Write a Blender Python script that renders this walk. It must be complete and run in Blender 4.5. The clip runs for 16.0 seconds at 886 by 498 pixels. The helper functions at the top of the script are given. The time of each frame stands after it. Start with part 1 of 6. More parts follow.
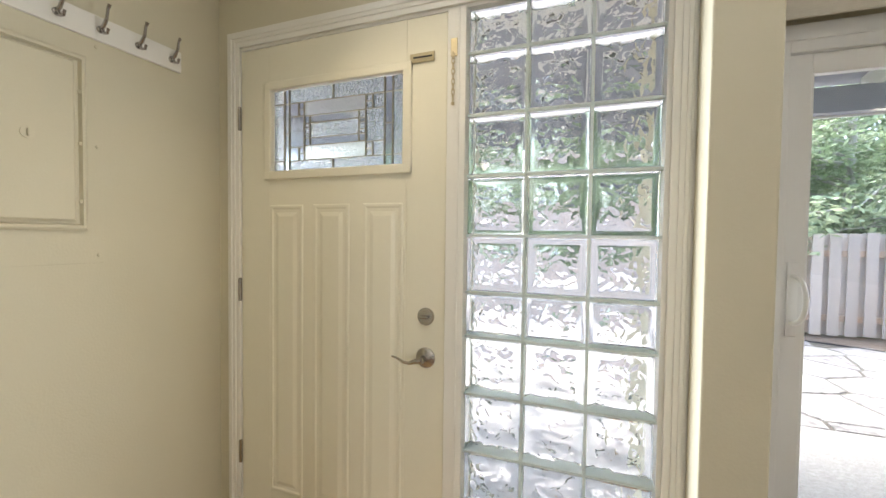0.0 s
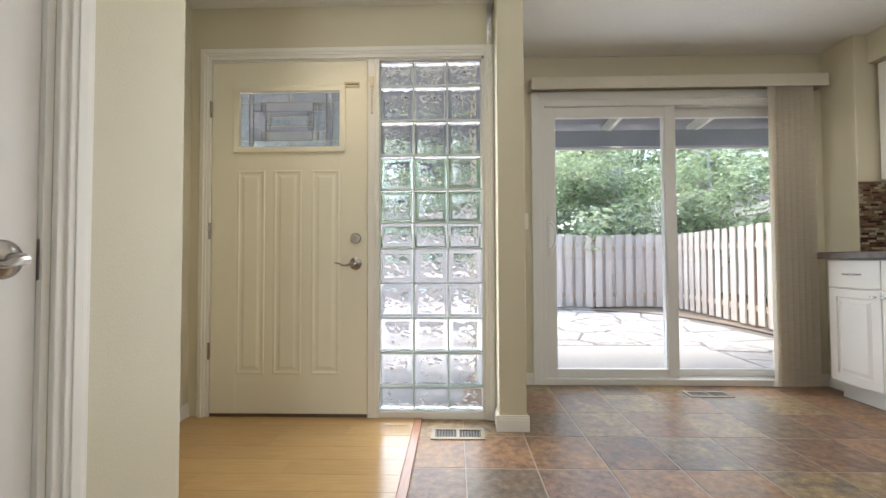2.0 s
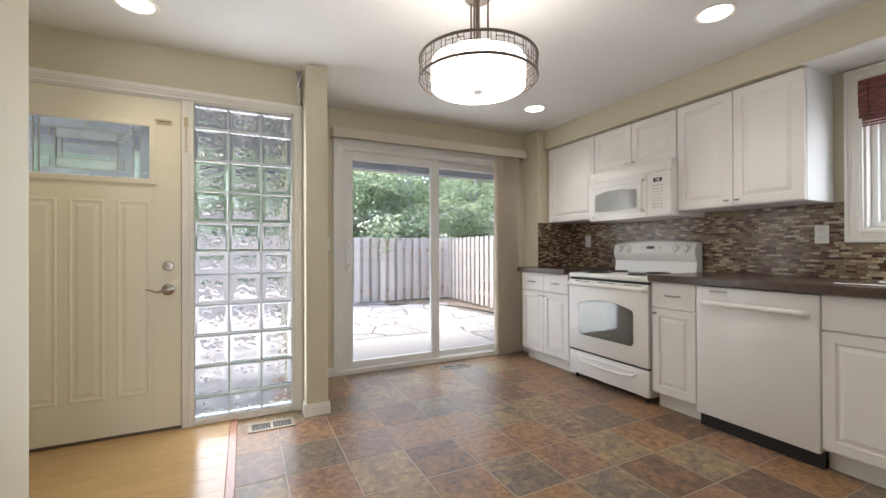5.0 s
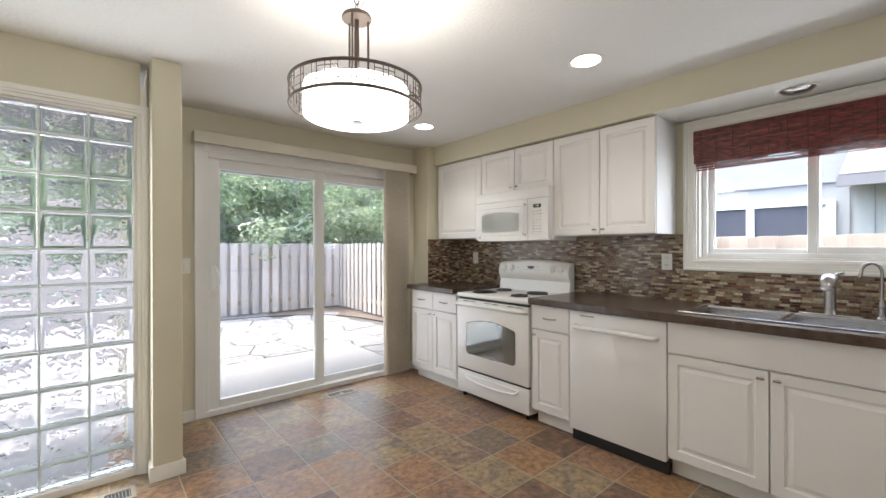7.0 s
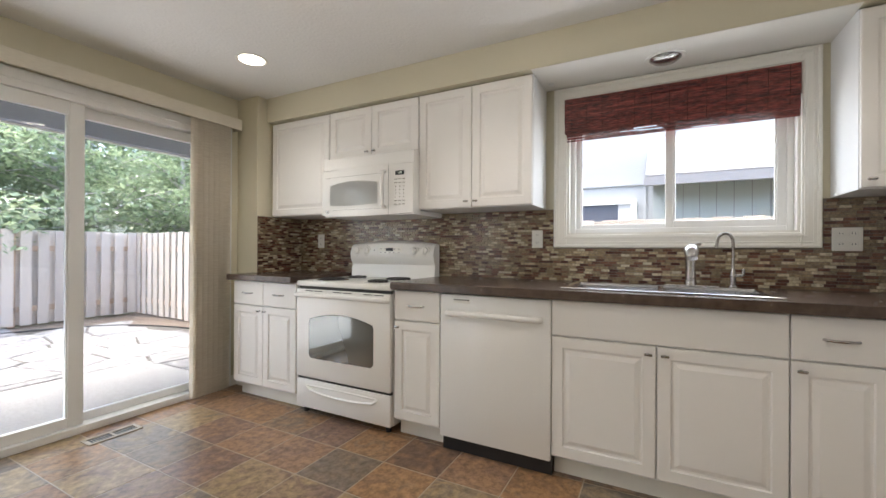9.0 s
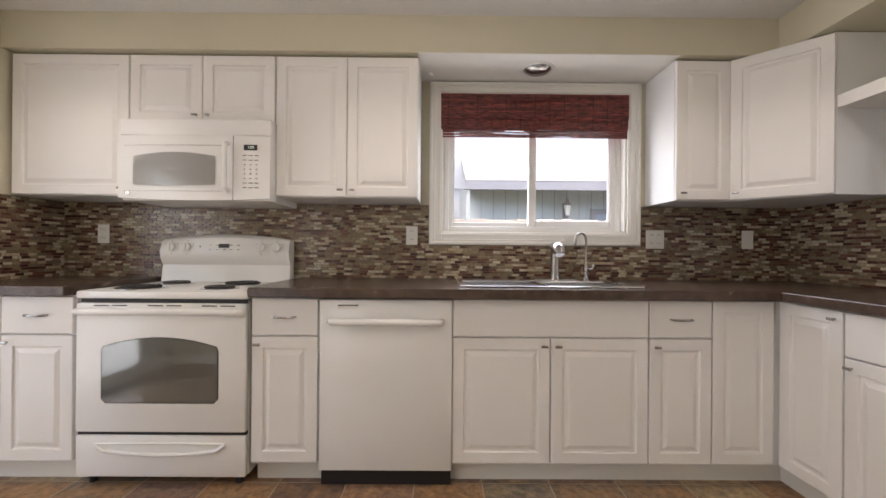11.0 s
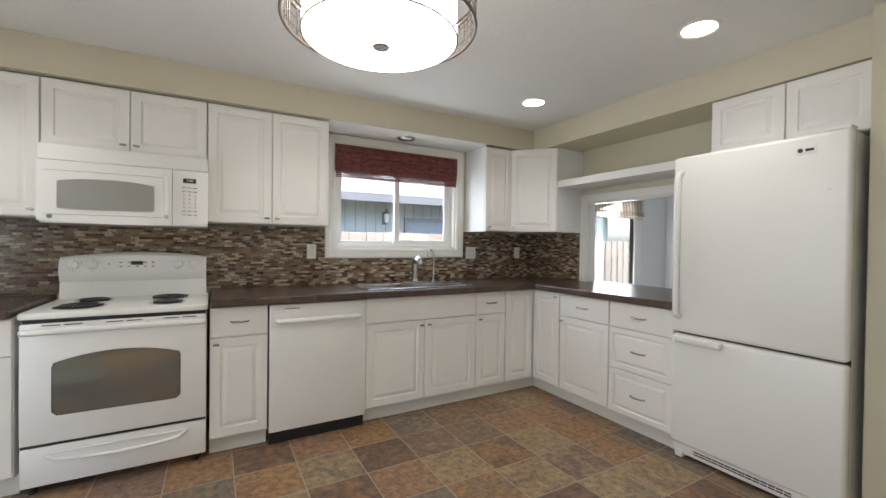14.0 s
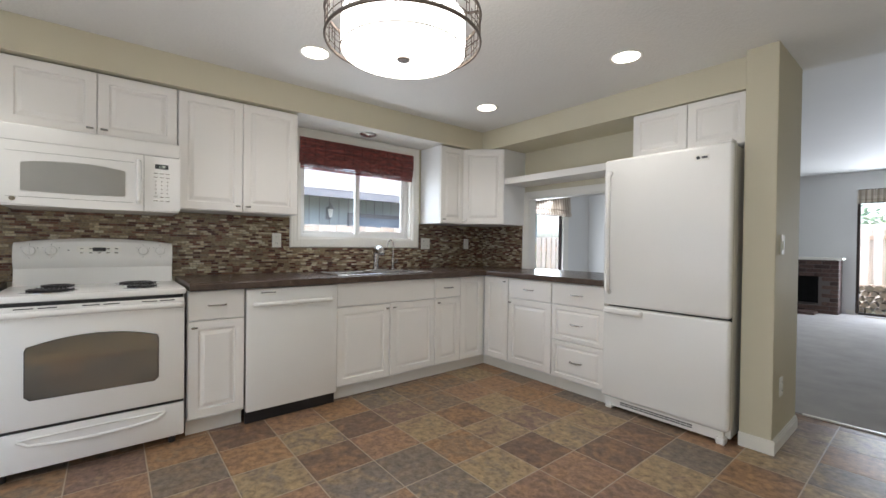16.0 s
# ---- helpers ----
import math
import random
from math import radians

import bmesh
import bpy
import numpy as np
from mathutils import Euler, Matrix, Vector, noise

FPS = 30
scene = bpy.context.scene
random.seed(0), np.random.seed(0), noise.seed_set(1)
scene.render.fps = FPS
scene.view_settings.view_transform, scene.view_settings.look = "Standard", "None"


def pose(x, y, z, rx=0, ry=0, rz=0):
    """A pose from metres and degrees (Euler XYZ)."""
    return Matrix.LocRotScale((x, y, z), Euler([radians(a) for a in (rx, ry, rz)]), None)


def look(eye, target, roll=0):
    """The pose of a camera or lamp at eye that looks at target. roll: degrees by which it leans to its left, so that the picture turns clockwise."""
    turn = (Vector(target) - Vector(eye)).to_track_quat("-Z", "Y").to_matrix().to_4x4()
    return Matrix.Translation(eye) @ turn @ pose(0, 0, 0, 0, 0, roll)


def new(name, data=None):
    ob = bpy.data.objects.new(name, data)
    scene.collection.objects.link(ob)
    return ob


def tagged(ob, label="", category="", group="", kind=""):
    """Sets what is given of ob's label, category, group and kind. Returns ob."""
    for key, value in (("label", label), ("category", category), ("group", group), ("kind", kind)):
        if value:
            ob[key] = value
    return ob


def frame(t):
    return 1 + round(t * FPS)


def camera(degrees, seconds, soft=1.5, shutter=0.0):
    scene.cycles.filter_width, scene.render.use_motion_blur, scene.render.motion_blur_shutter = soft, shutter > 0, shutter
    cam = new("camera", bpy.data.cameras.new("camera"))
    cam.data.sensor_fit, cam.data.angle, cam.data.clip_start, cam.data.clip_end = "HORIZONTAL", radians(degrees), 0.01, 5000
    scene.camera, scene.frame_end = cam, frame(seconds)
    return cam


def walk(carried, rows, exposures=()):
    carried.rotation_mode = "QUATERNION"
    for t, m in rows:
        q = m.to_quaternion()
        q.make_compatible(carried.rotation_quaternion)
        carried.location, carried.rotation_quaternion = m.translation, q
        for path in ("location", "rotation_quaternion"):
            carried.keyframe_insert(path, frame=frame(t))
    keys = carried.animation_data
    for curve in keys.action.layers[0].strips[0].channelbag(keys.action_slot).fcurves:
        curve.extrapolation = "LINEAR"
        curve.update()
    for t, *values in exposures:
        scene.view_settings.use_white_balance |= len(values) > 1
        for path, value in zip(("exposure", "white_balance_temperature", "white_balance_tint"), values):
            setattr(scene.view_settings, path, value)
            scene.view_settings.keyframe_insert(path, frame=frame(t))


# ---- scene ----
cam = camera(94.8, 16.0)
PATH = [
    (0, (0.197, 0.152, 1.305), (-0.514, 2.02, 1.243), 0.7),
    (0.5, (0.215, -0.081, 1.158), (-0.368, 1.833, 1.142), 0.3),
    (1, (0.216, -0.341, 1.001), (-0.187, 1.617, 1.039), -0.2),
    (1.5, (0.234, -0.598, 0.941), (-0.015, 1.386, 0.993), -0.2),
    (2, (0.206, -0.871, 0.898), (0.152, 1.127, 0.953), -0.2),
    (2.5, (0.159, -1.097, 0.891), (0.282, 0.899, 0.925), -0.3),
    (3, (0.117, -1.275, 0.895), (0.401, 0.704, 0.927), -0.3),
    (3.5, (0.095, -1.428, 0.953), (0.533, 0.524, 0.973), -0.2),
    (4, (0.063, -1.522, 1.013), (0.664, 0.385, 1.026), -0.2),
    (6.5, (0.123, -1.584, 1.27), (1.325, 0.015, 1.267), -0.1),
    (7, (0.191, -1.492, 1.31), (1.493, 0.026, 1.306), -0.1),
    (7.5, (0.26, -1.398, 1.323), (1.656, 0.034, 1.319), -0.1),
    (8, (0.36, -1.278, 1.265), (1.873, 0.031, 1.262), 0.0),
    (8.5, (0.479, -1.145, 1.193), (2.13, -0.015, 1.195), 0.3),
    (9, (0.621, -1.025, 1.137), (2.391, -0.095, 1.14), 0.3),
    (9.5, (0.74, -0.893, 1.071), (2.606, -0.174, 1.08), 0.4),
    (10, (0.838, -0.785, 1.032), (2.779, -0.302, 1.048), 0.4),
    (12.5, (0.361, 0.018, 1.297), (2.265, -0.594, 1.28), 0.7),
    (13, (0.185, 0.168, 1.293), (2.042, -0.574, 1.285), 0.6),
    (13.5, (0.034, 0.268, 1.286), (1.839, -0.595, 1.272), 0.7),
    (14, (-0.065, 0.372, 1.28), (1.676, -0.612, 1.257), 0.7),
    (14.5, (-0.108, 0.494, 1.273), (1.563, -0.604, 1.243), 0.9),
    (15, (-0.13, 0.585, 1.252), (1.492, -0.585, 1.219), 0.8),
    (15.5, (-0.139, 0.675, 1.229), (1.443, -0.548, 1.196), 0.7),
    (16, (-0.167, 0.74, 1.194), (1.383, -0.523, 1.171), 0.7),
]
EXPOSURE = 3.2
walk(cam, [(t, look(eye, target, roll)) for t, eye, target, roll in PATH],
     [(0, EXPOSURE + 0.15, 6400, 10), (1.5, EXPOSURE + 0.03, 6400, 10), (4, EXPOSURE - 0.06, 6400, 14), (7, EXPOSURE + 0.08, 6250, 12), (9, EXPOSURE + 0.10, 6400, 12), (10, EXPOSURE + 0.08, 6750, 20), (13.5, EXPOSURE + 0.03, 6250, 10), (16, EXPOSURE + 0.02, 6080, 11)])
# ---------------------------------------------------------------- light
world = bpy.data.worlds.new("world")
scene.world = world
world.use_nodes = True
wn = world.node_tree.nodes
sky = wn.new("ShaderNodeTexSky")
sky.sky_type, sky.sun_disc = "NISHITA", False
sky.sun_elevation, sky.sun_rotation = radians(68), radians(-33)
sky.air_density, sky.dust_density, sky.ozone_density = 1.0, 4.0, 1.0
wn["Background"].inputs["Strength"].default_value = 0.118
world.node_tree.links.new(sky.outputs[0], wn["Background"].inputs["Color"])
sun = new("sun", bpy.data.lights.new("sun", "SUN"))
sun.data.energy, sun.data.angle, sun.data.color = 0.22, radians(60), (1.0, 0.98, 0.95)
sun.matrix_world = look((0, 0, 10), (2.2, -3.4, 0))
CAN_WATTS, PENDANT_WATTS = 0.38, 1.0


def daylight(name, at, target, w, h, watts):
    """Sky light that enters at an opening."""
    lamp = bpy.data.lights.new(name, "AREA")
    lamp.shape, lamp.size, lamp.size_y, lamp.energy, lamp.color = "RECTANGLE", w, h, watts, (0.92, 0.96, 1.0)
    ob = new(name, lamp)
    ob.matrix_world = look(at, target)
    return ob


daylight("patio_daylight", (1.64, 2.088, 1.05), (1.64, 0.0, 0.85), 1.5, 1.9, 1.2)
daylight("window_daylight", (3.50, -1.09, 1.55), (0.0, -1.09, 1.0), 1.1, 0.6, 1.3)
daylight("block_daylight", (0.08, 1.425, 1.05), (0.08, 0.0, 1.05), 0.55, 1.9, 1.8)
daylight("dining_daylight", (4.385, -5.35, 1.25), (0.0, -5.6, 1.1), 0.95, 1.5, 4.5)
daylight("living_daylight", (0.0, -9.75, 1.2), (0.0, 0.0, 1.0), 1.5, 2.0, 9.5)


# ---------------------------------------------------------------- materials
def mat(name, color, rough=0.5, metal=0.0, second=None, scale=8.0, mix=0.5, bump=0.0, bump_scale=60.0, stretch=(1, 1, 1),
        spread=0.0, island=False, fine=0.06, coat=0.0):
    """Two-scale noise between two colours, with fine relief. spread: brightness change from piece to piece."""
    m = bpy.data.materials.new(name)
    m.use_nodes = True
    nt = m.node_tree
    n, ln = nt.nodes, nt.links
    b = n["Principled BSDF"]
    b.inputs["Metallic"].default_value = metal
    b.inputs["Coat Weight"].default_value = coat
    geo = n.new("ShaderNodeNewGeometry")
    mp = n.new("ShaderNodeMapping")
    mp.inputs["Scale"].default_value = stretch
    ln.new(geo.outputs["Position"], mp.inputs["Vector"])
    big = n.new("ShaderNodeTexNoise")
    big.inputs["Scale"].default_value, big.inputs["Detail"].default_value = scale, 5
    small = n.new("ShaderNodeTexNoise")
    small.inputs["Scale"].default_value, small.inputs["Detail"].default_value = bump_scale, 3
    ln.new(mp.outputs[0], big.inputs["Vector"])
    ln.new(mp.outputs[0], small.inputs["Vector"])
    ramp = n.new("ShaderNodeMapRange")
    ramp.inputs["From Min"].default_value, ramp.inputs["From Max"].default_value = 0.5 - mix * 0.5, 0.5 + mix * 0.5
    ln.new(big.outputs["Fac"], ramp.inputs["Value"])
    cm = n.new("ShaderNodeMix")
    cm.data_type = "RGBA"
    second = second or tuple(c * 0.98 for c in color)
    cm.inputs[6].default_value, cm.inputs[7].default_value = (*color, 1), (*second, 1)
    ln.new(ramp.outputs[0], cm.inputs[0])
    hsv = n.new("ShaderNodeHueSaturation")
    val = n.new("ShaderNodeMath")
    val.operation = "MULTIPLY_ADD"
    val.inputs[1].default_value, val.inputs[2].default_value = fine * 2, 1 - fine
    ln.new(small.outputs["Fac"], val.inputs[0])
    last = val.outputs[0]
    if spread:
        if island:
            rnd = geo.outputs["Random Per Island"]
        else:
            rnd = n.new("ShaderNodeObjectInfo").outputs["Random"]
        sp = n.new("ShaderNodeMath")
        sp.operation = "MULTIPLY_ADD"
        sp.inputs[1].default_value, sp.inputs[2].default_value = spread * 2, -spread
        ln.new(rnd, sp.inputs[0])
        ad = n.new("ShaderNodeMath")
        ln.new(last, ad.inputs[0])
        ln.new(sp.outputs[0], ad.inputs[1])
        last = ad.outputs[0]
    ln.new(last, hsv.inputs["Value"])
    ln.new(cm.outputs[2], hsv.inputs["Color"])
    ln.new(hsv.outputs[0], b.inputs["Base Color"])
    rr = n.new("ShaderNodeMapRange")
    sway = min(0.15, fine * 2.5)
    rr.inputs["To Min"].default_value, rr.inputs["To Max"].default_value = rough * (1 - sway), min(1, rough * (1 + sway))
    ln.new(big.outputs["Fac"], rr.inputs["Value"])
    ln.new(rr.outputs[0], b.inputs["Roughness"])
    if bump:
        bp = n.new("ShaderNodeBump")
        bp.inputs["Strength"].default_value, bp.inputs["Distance"].default_value = bump, 0.004
        ln.new(small.outputs["Fac"], bp.inputs["Height"])
        ln.new(bp.outputs[0], b.inputs["Normal"])
    return m


def ramp_mat(name, stops, rough, random_source, noise_scale=30, noise_amount=0.25, bump=0.2, spec=0.5, tint_scale=4.0):
    """Pieces that take their colour from a row of colours, piece by piece, with mottling inside each."""
    m = bpy.data.materials.new(name)
    m.use_nodes = True
    n, ln = m.node_tree.nodes, m.node_tree.links
    b = n["Principled BSDF"]
    b.inputs["Roughness"].default_value = rough
    b.inputs["Specular IOR Level"].default_value = spec
    geo = n.new("ShaderNodeNewGeometry")
    rnd = geo.outputs["Random Per Island"] if random_source == "island" else n.new("ShaderNodeObjectInfo").outputs["Random"]
    noise1 = n.new("ShaderNodeTexNoise")
    noise1.inputs["Scale"].default_value, noise1.inputs["Detail"].default_value = noise_scale, 6
    noise1.inputs["Roughness"].default_value = 0.7
    noise2 = n.new("ShaderNodeTexNoise")
    noise2.inputs["Scale"].default_value = tint_scale
    noise2.inputs["Detail"].default_value = 4
    noise2.inputs["Distortion"].default_value = 1.2
    for q in (noise1, noise2):
        ln.new(geo.outputs["Position"], q.inputs["Vector"])
    ad = n.new("ShaderNodeMath")
    ad.operation = "MULTIPLY_ADD"
    ad.inputs[1].default_value = noise_amount
    sub = n.new("ShaderNodeMath")
    sub.operation = "SUBTRACT"
    sub.inputs[1].default_value = noise_amount * 0.5
    ln.new(rnd, sub.inputs[0])
    ln.new(noise2.outputs["Fac"], ad.inputs[0])
    ln.new(sub.outputs[0], ad.inputs[2])
    cr = n.new("ShaderNodeValToRGB")
    while len(cr.color_ramp.elements) < len(stops):
        cr.color_ramp.elements.new(0.5)
    for e, (p, c) in zip(cr.color_ramp.elements, stops):
        e.position, e.color = p, (*c, 1)
    ln.new(ad.outputs[0], cr.inputs["Fac"])
    hsv = n.new("ShaderNodeHueSaturation")
    mr = n.new("ShaderNodeMapRange")
    mr.inputs["From Min"].default_value, mr.inputs["From Max"].default_value = 0.3, 0.7
    mr.inputs["To Min"].default_value, mr.inputs["To Max"].default_value = 0.5, 1.6
    ln.new(noise1.outputs["Fac"], mr.inputs["Value"])
    ln.new(mr.outputs[0], hsv.inputs["Value"])
    ln.new(cr.outputs[0], hsv.inputs["Color"])
    ln.new(hsv.outputs[0], b.inputs["Base Color"])
    if bump:
        bp = n.new("ShaderNodeBump")
        bp.inputs["Strength"].default_value, bp.inputs["Distance"].default_value = bump, 0.004
        ln.new(noise1.outputs["Fac"], bp.inputs["Height"])
        ln.new(bp.outputs[0], b.inputs["Normal"])
    return m


def glow(name, color, strength):
    m = bpy.data.materials.new(name)
    m.use_nodes = True
    b = m.node_tree.nodes["Principled BSDF"]
    b.inputs["Base Color"].default_value = (0.9, 0.88, 0.82, 1)
    b.inputs["Emission Color"].default_value = (*color, 1)
    b.inputs["Emission Strength"].default_value = strength
    return m


def glass(name, rough=0.0, color=(1, 1, 1), bump=0.0, scale=20.0, ior=1.45):
    m = bpy.data.materials.new(name)
    m.use_nodes = True
    n, ln = m.node_tree.nodes, m.node_tree.links
    b = n["Principled BSDF"]
    b.inputs["Base Color"].default_value = (*color, 1)
    b.inputs["Transmission Weight"].default_value = 1.0
    b.inputs["Roughness"].default_value = rough
    b.inputs["IOR"].default_value = ior
    if bump:
        geo = n.new("ShaderNodeNewGeometry")
        tex = n.new("ShaderNodeTexNoise")
        tex.inputs["Scale"].default_value, tex.inputs["Detail"].default_value = scale, 1.0
        tex.inputs["Distortion"].default_value = 0.8
        ln.new(geo.outputs["Position"], tex.inputs["Vector"])
        bp = n.new("ShaderNodeBump")
        bp.inputs["Strength"].default_value, bp.inputs["Distance"].default_value = 1.0, bump
        ln.new(tex.outputs["Fac"], bp.inputs["Height"])
        ln.new(bp.outputs[0], b.inputs["Normal"])
    return m


def thin_glass(name, gloss=0.06, tint=(0.97, 0.985, 0.98)):
    """A flat pane: clear straight through, with a faint mirror on top."""
    m = bpy.data.materials.new(name)
    m.use_nodes = True
    n, ln = m.node_tree.nodes, m.node_tree.links
    n.remove(n["Principled BSDF"])
    tr = n.new("ShaderNodeBsdfTransparent")
    tr.inputs[0].default_value = (*tint, 1)
    gl = n.new("ShaderNodeBsdfGlossy")
    gl.inputs["Roughness"].default_value = 0.01
    fr = n.new("ShaderNodeLayerWeight")
    fr.inputs["Blend"].default_value = 0.5
    pw = n.new("ShaderNodeMath")
    pw.operation = "POWER"
    pw.inputs[1].default_value = 5.0
    ln.new(fr.outputs["Facing"], pw.inputs[0])
    mr = n.new("ShaderNodeMapRange")
    mr.inputs["To Min"].default_value, mr.inputs["To Max"].default_value = gloss * 0.6, 0.8
    ln.new(pw.outputs[0], mr.inputs["Value"])
    mx = n.new("ShaderNodeMixShader")
    ln.new(mr.outputs[0], mx.inputs[0])
    ln.new(tr.outputs[0], mx.inputs[1])
    ln.new(gl.outputs[0], mx.inputs[2])
    ln.new(mx.outputs[0], n["Material Output"].inputs[0])
    return m


WALL = mat("cream_wall_paint", (0.62, 0.575, 0.435), 0.62, second=(0.60, 0.555, 0.415), scale=3, bump=0.16, bump_scale=140, fine=0.015)
WALL_LIVING = mat("white_wall_paint", (0.74, 0.74, 0.73), 0.65, scale=3, bump=0.15, bump_scale=140, fine=0.015)
CEIL = mat("ceiling_texture", (0.78, 0.77, 0.74), 0.8, scale=4, bump=0.7, bump_scale=55, fine=0.03)
TRIM = mat("white_trim_paint", (0.80, 0.78, 0.72), 0.35, scale=5, fine=0.015)
DOORPAINT = mat("door_paint", (0.78, 0.74, 0.60), 0.35, scale=5, fine=0.015, bump=0.04)
CLOSETPAINT = mat("interior_door_paint", (0.80, 0.78, 0.74), 0.32, scale=5, fine=0.015, bump=0.05)
CAB = mat("white_cabinet_foil", (0.83, 0.805, 0.765), 0.38, scale=6, fine=0.008)
CABSIDE = mat("cabinet_side_panel", (0.81, 0.81, 0.80), 0.4, scale=6, fine=0.012)
APPL = mat("appliance_enamel", (0.83, 0.815, 0.78), 0.27, scale=4, fine=0.008, coat=0.15)
VINYL = mat("white_vinyl", (0.83, 0.83, 0.81), 0.3, scale=5, fine=0.012)
PLATE = mat("ivory_plastic", (0.80, 0.78, 0.72), 0.35, fine=0.01)
DARK = mat("dark_slot", (0.02, 0.02, 0.02), 0.6)
BLACKPL = mat("black_plastic", (0.018, 0.018, 0.02), 0.35)
CHROME = mat("chrome", (0.66, 0.66, 0.67), 0.14, 1.0, fine=0.01)
NICKEL = mat("brushed_nickel", (0.40, 0.375, 0.35), 0.26, 1.0, fine=0.03)
PULL = mat("satin_chrome", (0.44, 0.43, 0.42), 0.2, 1.0, fine=0.02)
STEEL = mat("stainless_steel", (0.42, 0.41, 0.40), 0.24, 1.0, stretch=(1, 12, 1), bump=0.04, bump_scale=90, fine=0.05)
BRASS = mat("aged_brass", (0.58, 0.50, 0.34), 0.3, 1.0, fine=0.04)
BRONZE = mat("dark_bronze", (0.16, 0.13, 0.11), 0.4, 0.8, fine=0.05)
COIL = mat("burner_coil", (0.02, 0.018, 0.018), 0.45, 0.3)
COUNTER = mat("dark_laminate", (0.055, 0.035, 0.026), 0.26, second=(0.10, 0.066, 0.048), scale=22, mix=0.4, bump=0.05, bump_scale=120, fine=0.12)
WOODFLOOR = mat("honey_laminate", (0.44, 0.275, 0.118), 0.18, second=(0.51, 0.335, 0.152), scale=6, mix=0.5, stretch=(1.2, 14, 1), bump=0.04, bump_scale=30, spread=0.07, fine=0.07)
WOODTRIM = mat("reddish_wood_strip", (0.40, 0.17, 0.075), 0.25, second=(0.33, 0.13, 0.06), scale=10, stretch=(10, 1, 1), fine=0.08)
BAMBOO = mat("red_bamboo", (0.060, 0.014, 0.014), 0.42, second=(0.26, 0.058, 0.046), scale=26, mix=0.3, stretch=(1, 0.9, 4), bump=0.3, bump_scale=60, spread=0.42, island=True, fine=0.35)
BLINDS = mat("woven_vane_fabric", (0.92, 0.87, 0.77), 0.8, second=(0.76, 0.70, 0.60), scale=14, mix=0.5, stretch=(1, 1, 14), bump=0.25, bump_scale=90, fine=0.1)
VALANCE = mat("valance_fabric", (0.70, 0.66, 0.56), 0.75, second=(0.62, 0.57, 0.47), scale=25, mix=0.6, stretch=(1, 1, 10), bump=0.15, bump_scale=90, fine=0.06)
VENT = mat("tan_vent_metal", (0.34, 0.28, 0.20), 0.4, 0.3)
CARPET = mat("grey_carpet", (0.40, 0.375, 0.35), 0.95, second=(0.33, 0.31, 0.29), scale=4, mix=0.4, bump=0.8, bump_scale=260, fine=0.2)
GROUT = mat("vinyl_grout", (0.40, 0.32, 0.23), 0.4, scale=10, fine=0.1)
SPLASHGROUT = mat("backsplash_grout", (0.20, 0.165, 0.13), 0.7, scale=10, fine=0.1)
SLATE = [(0.0, (0.150, 0.095, 0.068)), (0.18, (0.315, 0.180, 0.088)), (0.34, (0.200, 0.146, 0.100)), (0.50, (0.172, 0.140, 0.112)), (0.64, (0.335, 0.240, 0.130)), (0.80, (0.185, 0.120, 0.094)), (1.0, (0.315, 0.186, 0.104))]
TILE = ramp_mat("slate_look_vinyl", SLATE, 0.34, "object", 25, 0.48, 0.12, 0.24, 7.0)
MOSAIC = [(0.0, (0.055, 0.020, 0.015)), (0.14, (0.10, 0.042, 0.028)), (0.28, (0.17, 0.080, 0.052)), (0.36, (0.22, 0.155, 0.092)), (0.58, (0.25, 0.19, 0.115)), (0.72, (0.15, 0.105, 0.068)), (0.84, (0.42, 0.34, 0.22)), (1.0, (0.50, 0.44, 0.32))]
SPLASH = ramp_mat("mosaic_tile", MOSAIC, 0.22, "object", 90, 0.06, 0.04, 0.6, 30)
SPLASHJ = ramp_mat("mosaic_tile_joined", MOSAIC, 0.22, "island", 90, 0.06, 0.04, 0.6, 30)
BRICK = ramp_mat("dark_brick", [(0.0, (0.05, 0.03, 0.027)), (0.5, (0.085, 0.05, 0.043)), (1.0, (0.12, 0.075, 0.06))], 0.7, "object", 40, 0.2, 0.5)
MORTAR = mat("mortar", (0.15, 0.13, 0.12), 0.9, bump=0.4)
FENCE = mat("weathered_cedar", (0.66, 0.585, 0.515), 0.8, second=(0.54, 0.47, 0.405), scale=7, mix=0.6, stretch=(9, 9, 0.8), bump=0.35, bump_scale=40, spread=0.16, fine=0.12)
FENCERAIL = mat("cedar_rail", (0.62, 0.45, 0.32), 0.8, second=(0.42, 0.32, 0.24), scale=7, fine=0.12)
STONE = ramp_mat("flagstone", [(0.0, (0.235, 0.23, 0.23)), (0.5, (0.265, 0.26, 0.255)), (1.0, (0.30, 0.295, 0.285))], 0.8, "object", 14, 0.5, 0.3, 0.2, 2.0)
AGGREGATE = mat("aggregate_concrete", (0.40, 0.39, 0.375), 0.85, second=(0.27, 0.26, 0.245), scale=70, mix=0.4, bump=0.7, bump_scale=130, fine=0.25)
SAND = mat("joint_sand", (0.09, 0.083, 0.072), 0.95, scale=30, bump=0.3)
BARK = mat("bark_mulch", (0.20, 0.155, 0.12), 0.95, second=(0.13, 0.10, 0.075), scale=40, mix=0.5, bump=1.0, bump_scale=90, fine=0.3)
GROUND = mat("garden_ground", (0.09, 0.10, 0.05), 0.95, second=(0.12, 0.10, 0.06), scale=2, bump=0.8, bump_scale=30, fine=0.3)
TRUNK = mat("tree_bark", (0.38, 0.36, 0.34), 0.9, second=(0.55, 0.53, 0.50), scale=9, mix=0.5, stretch=(6, 6, 1), bump=0.8, bump_scale=30, fine=0.2)
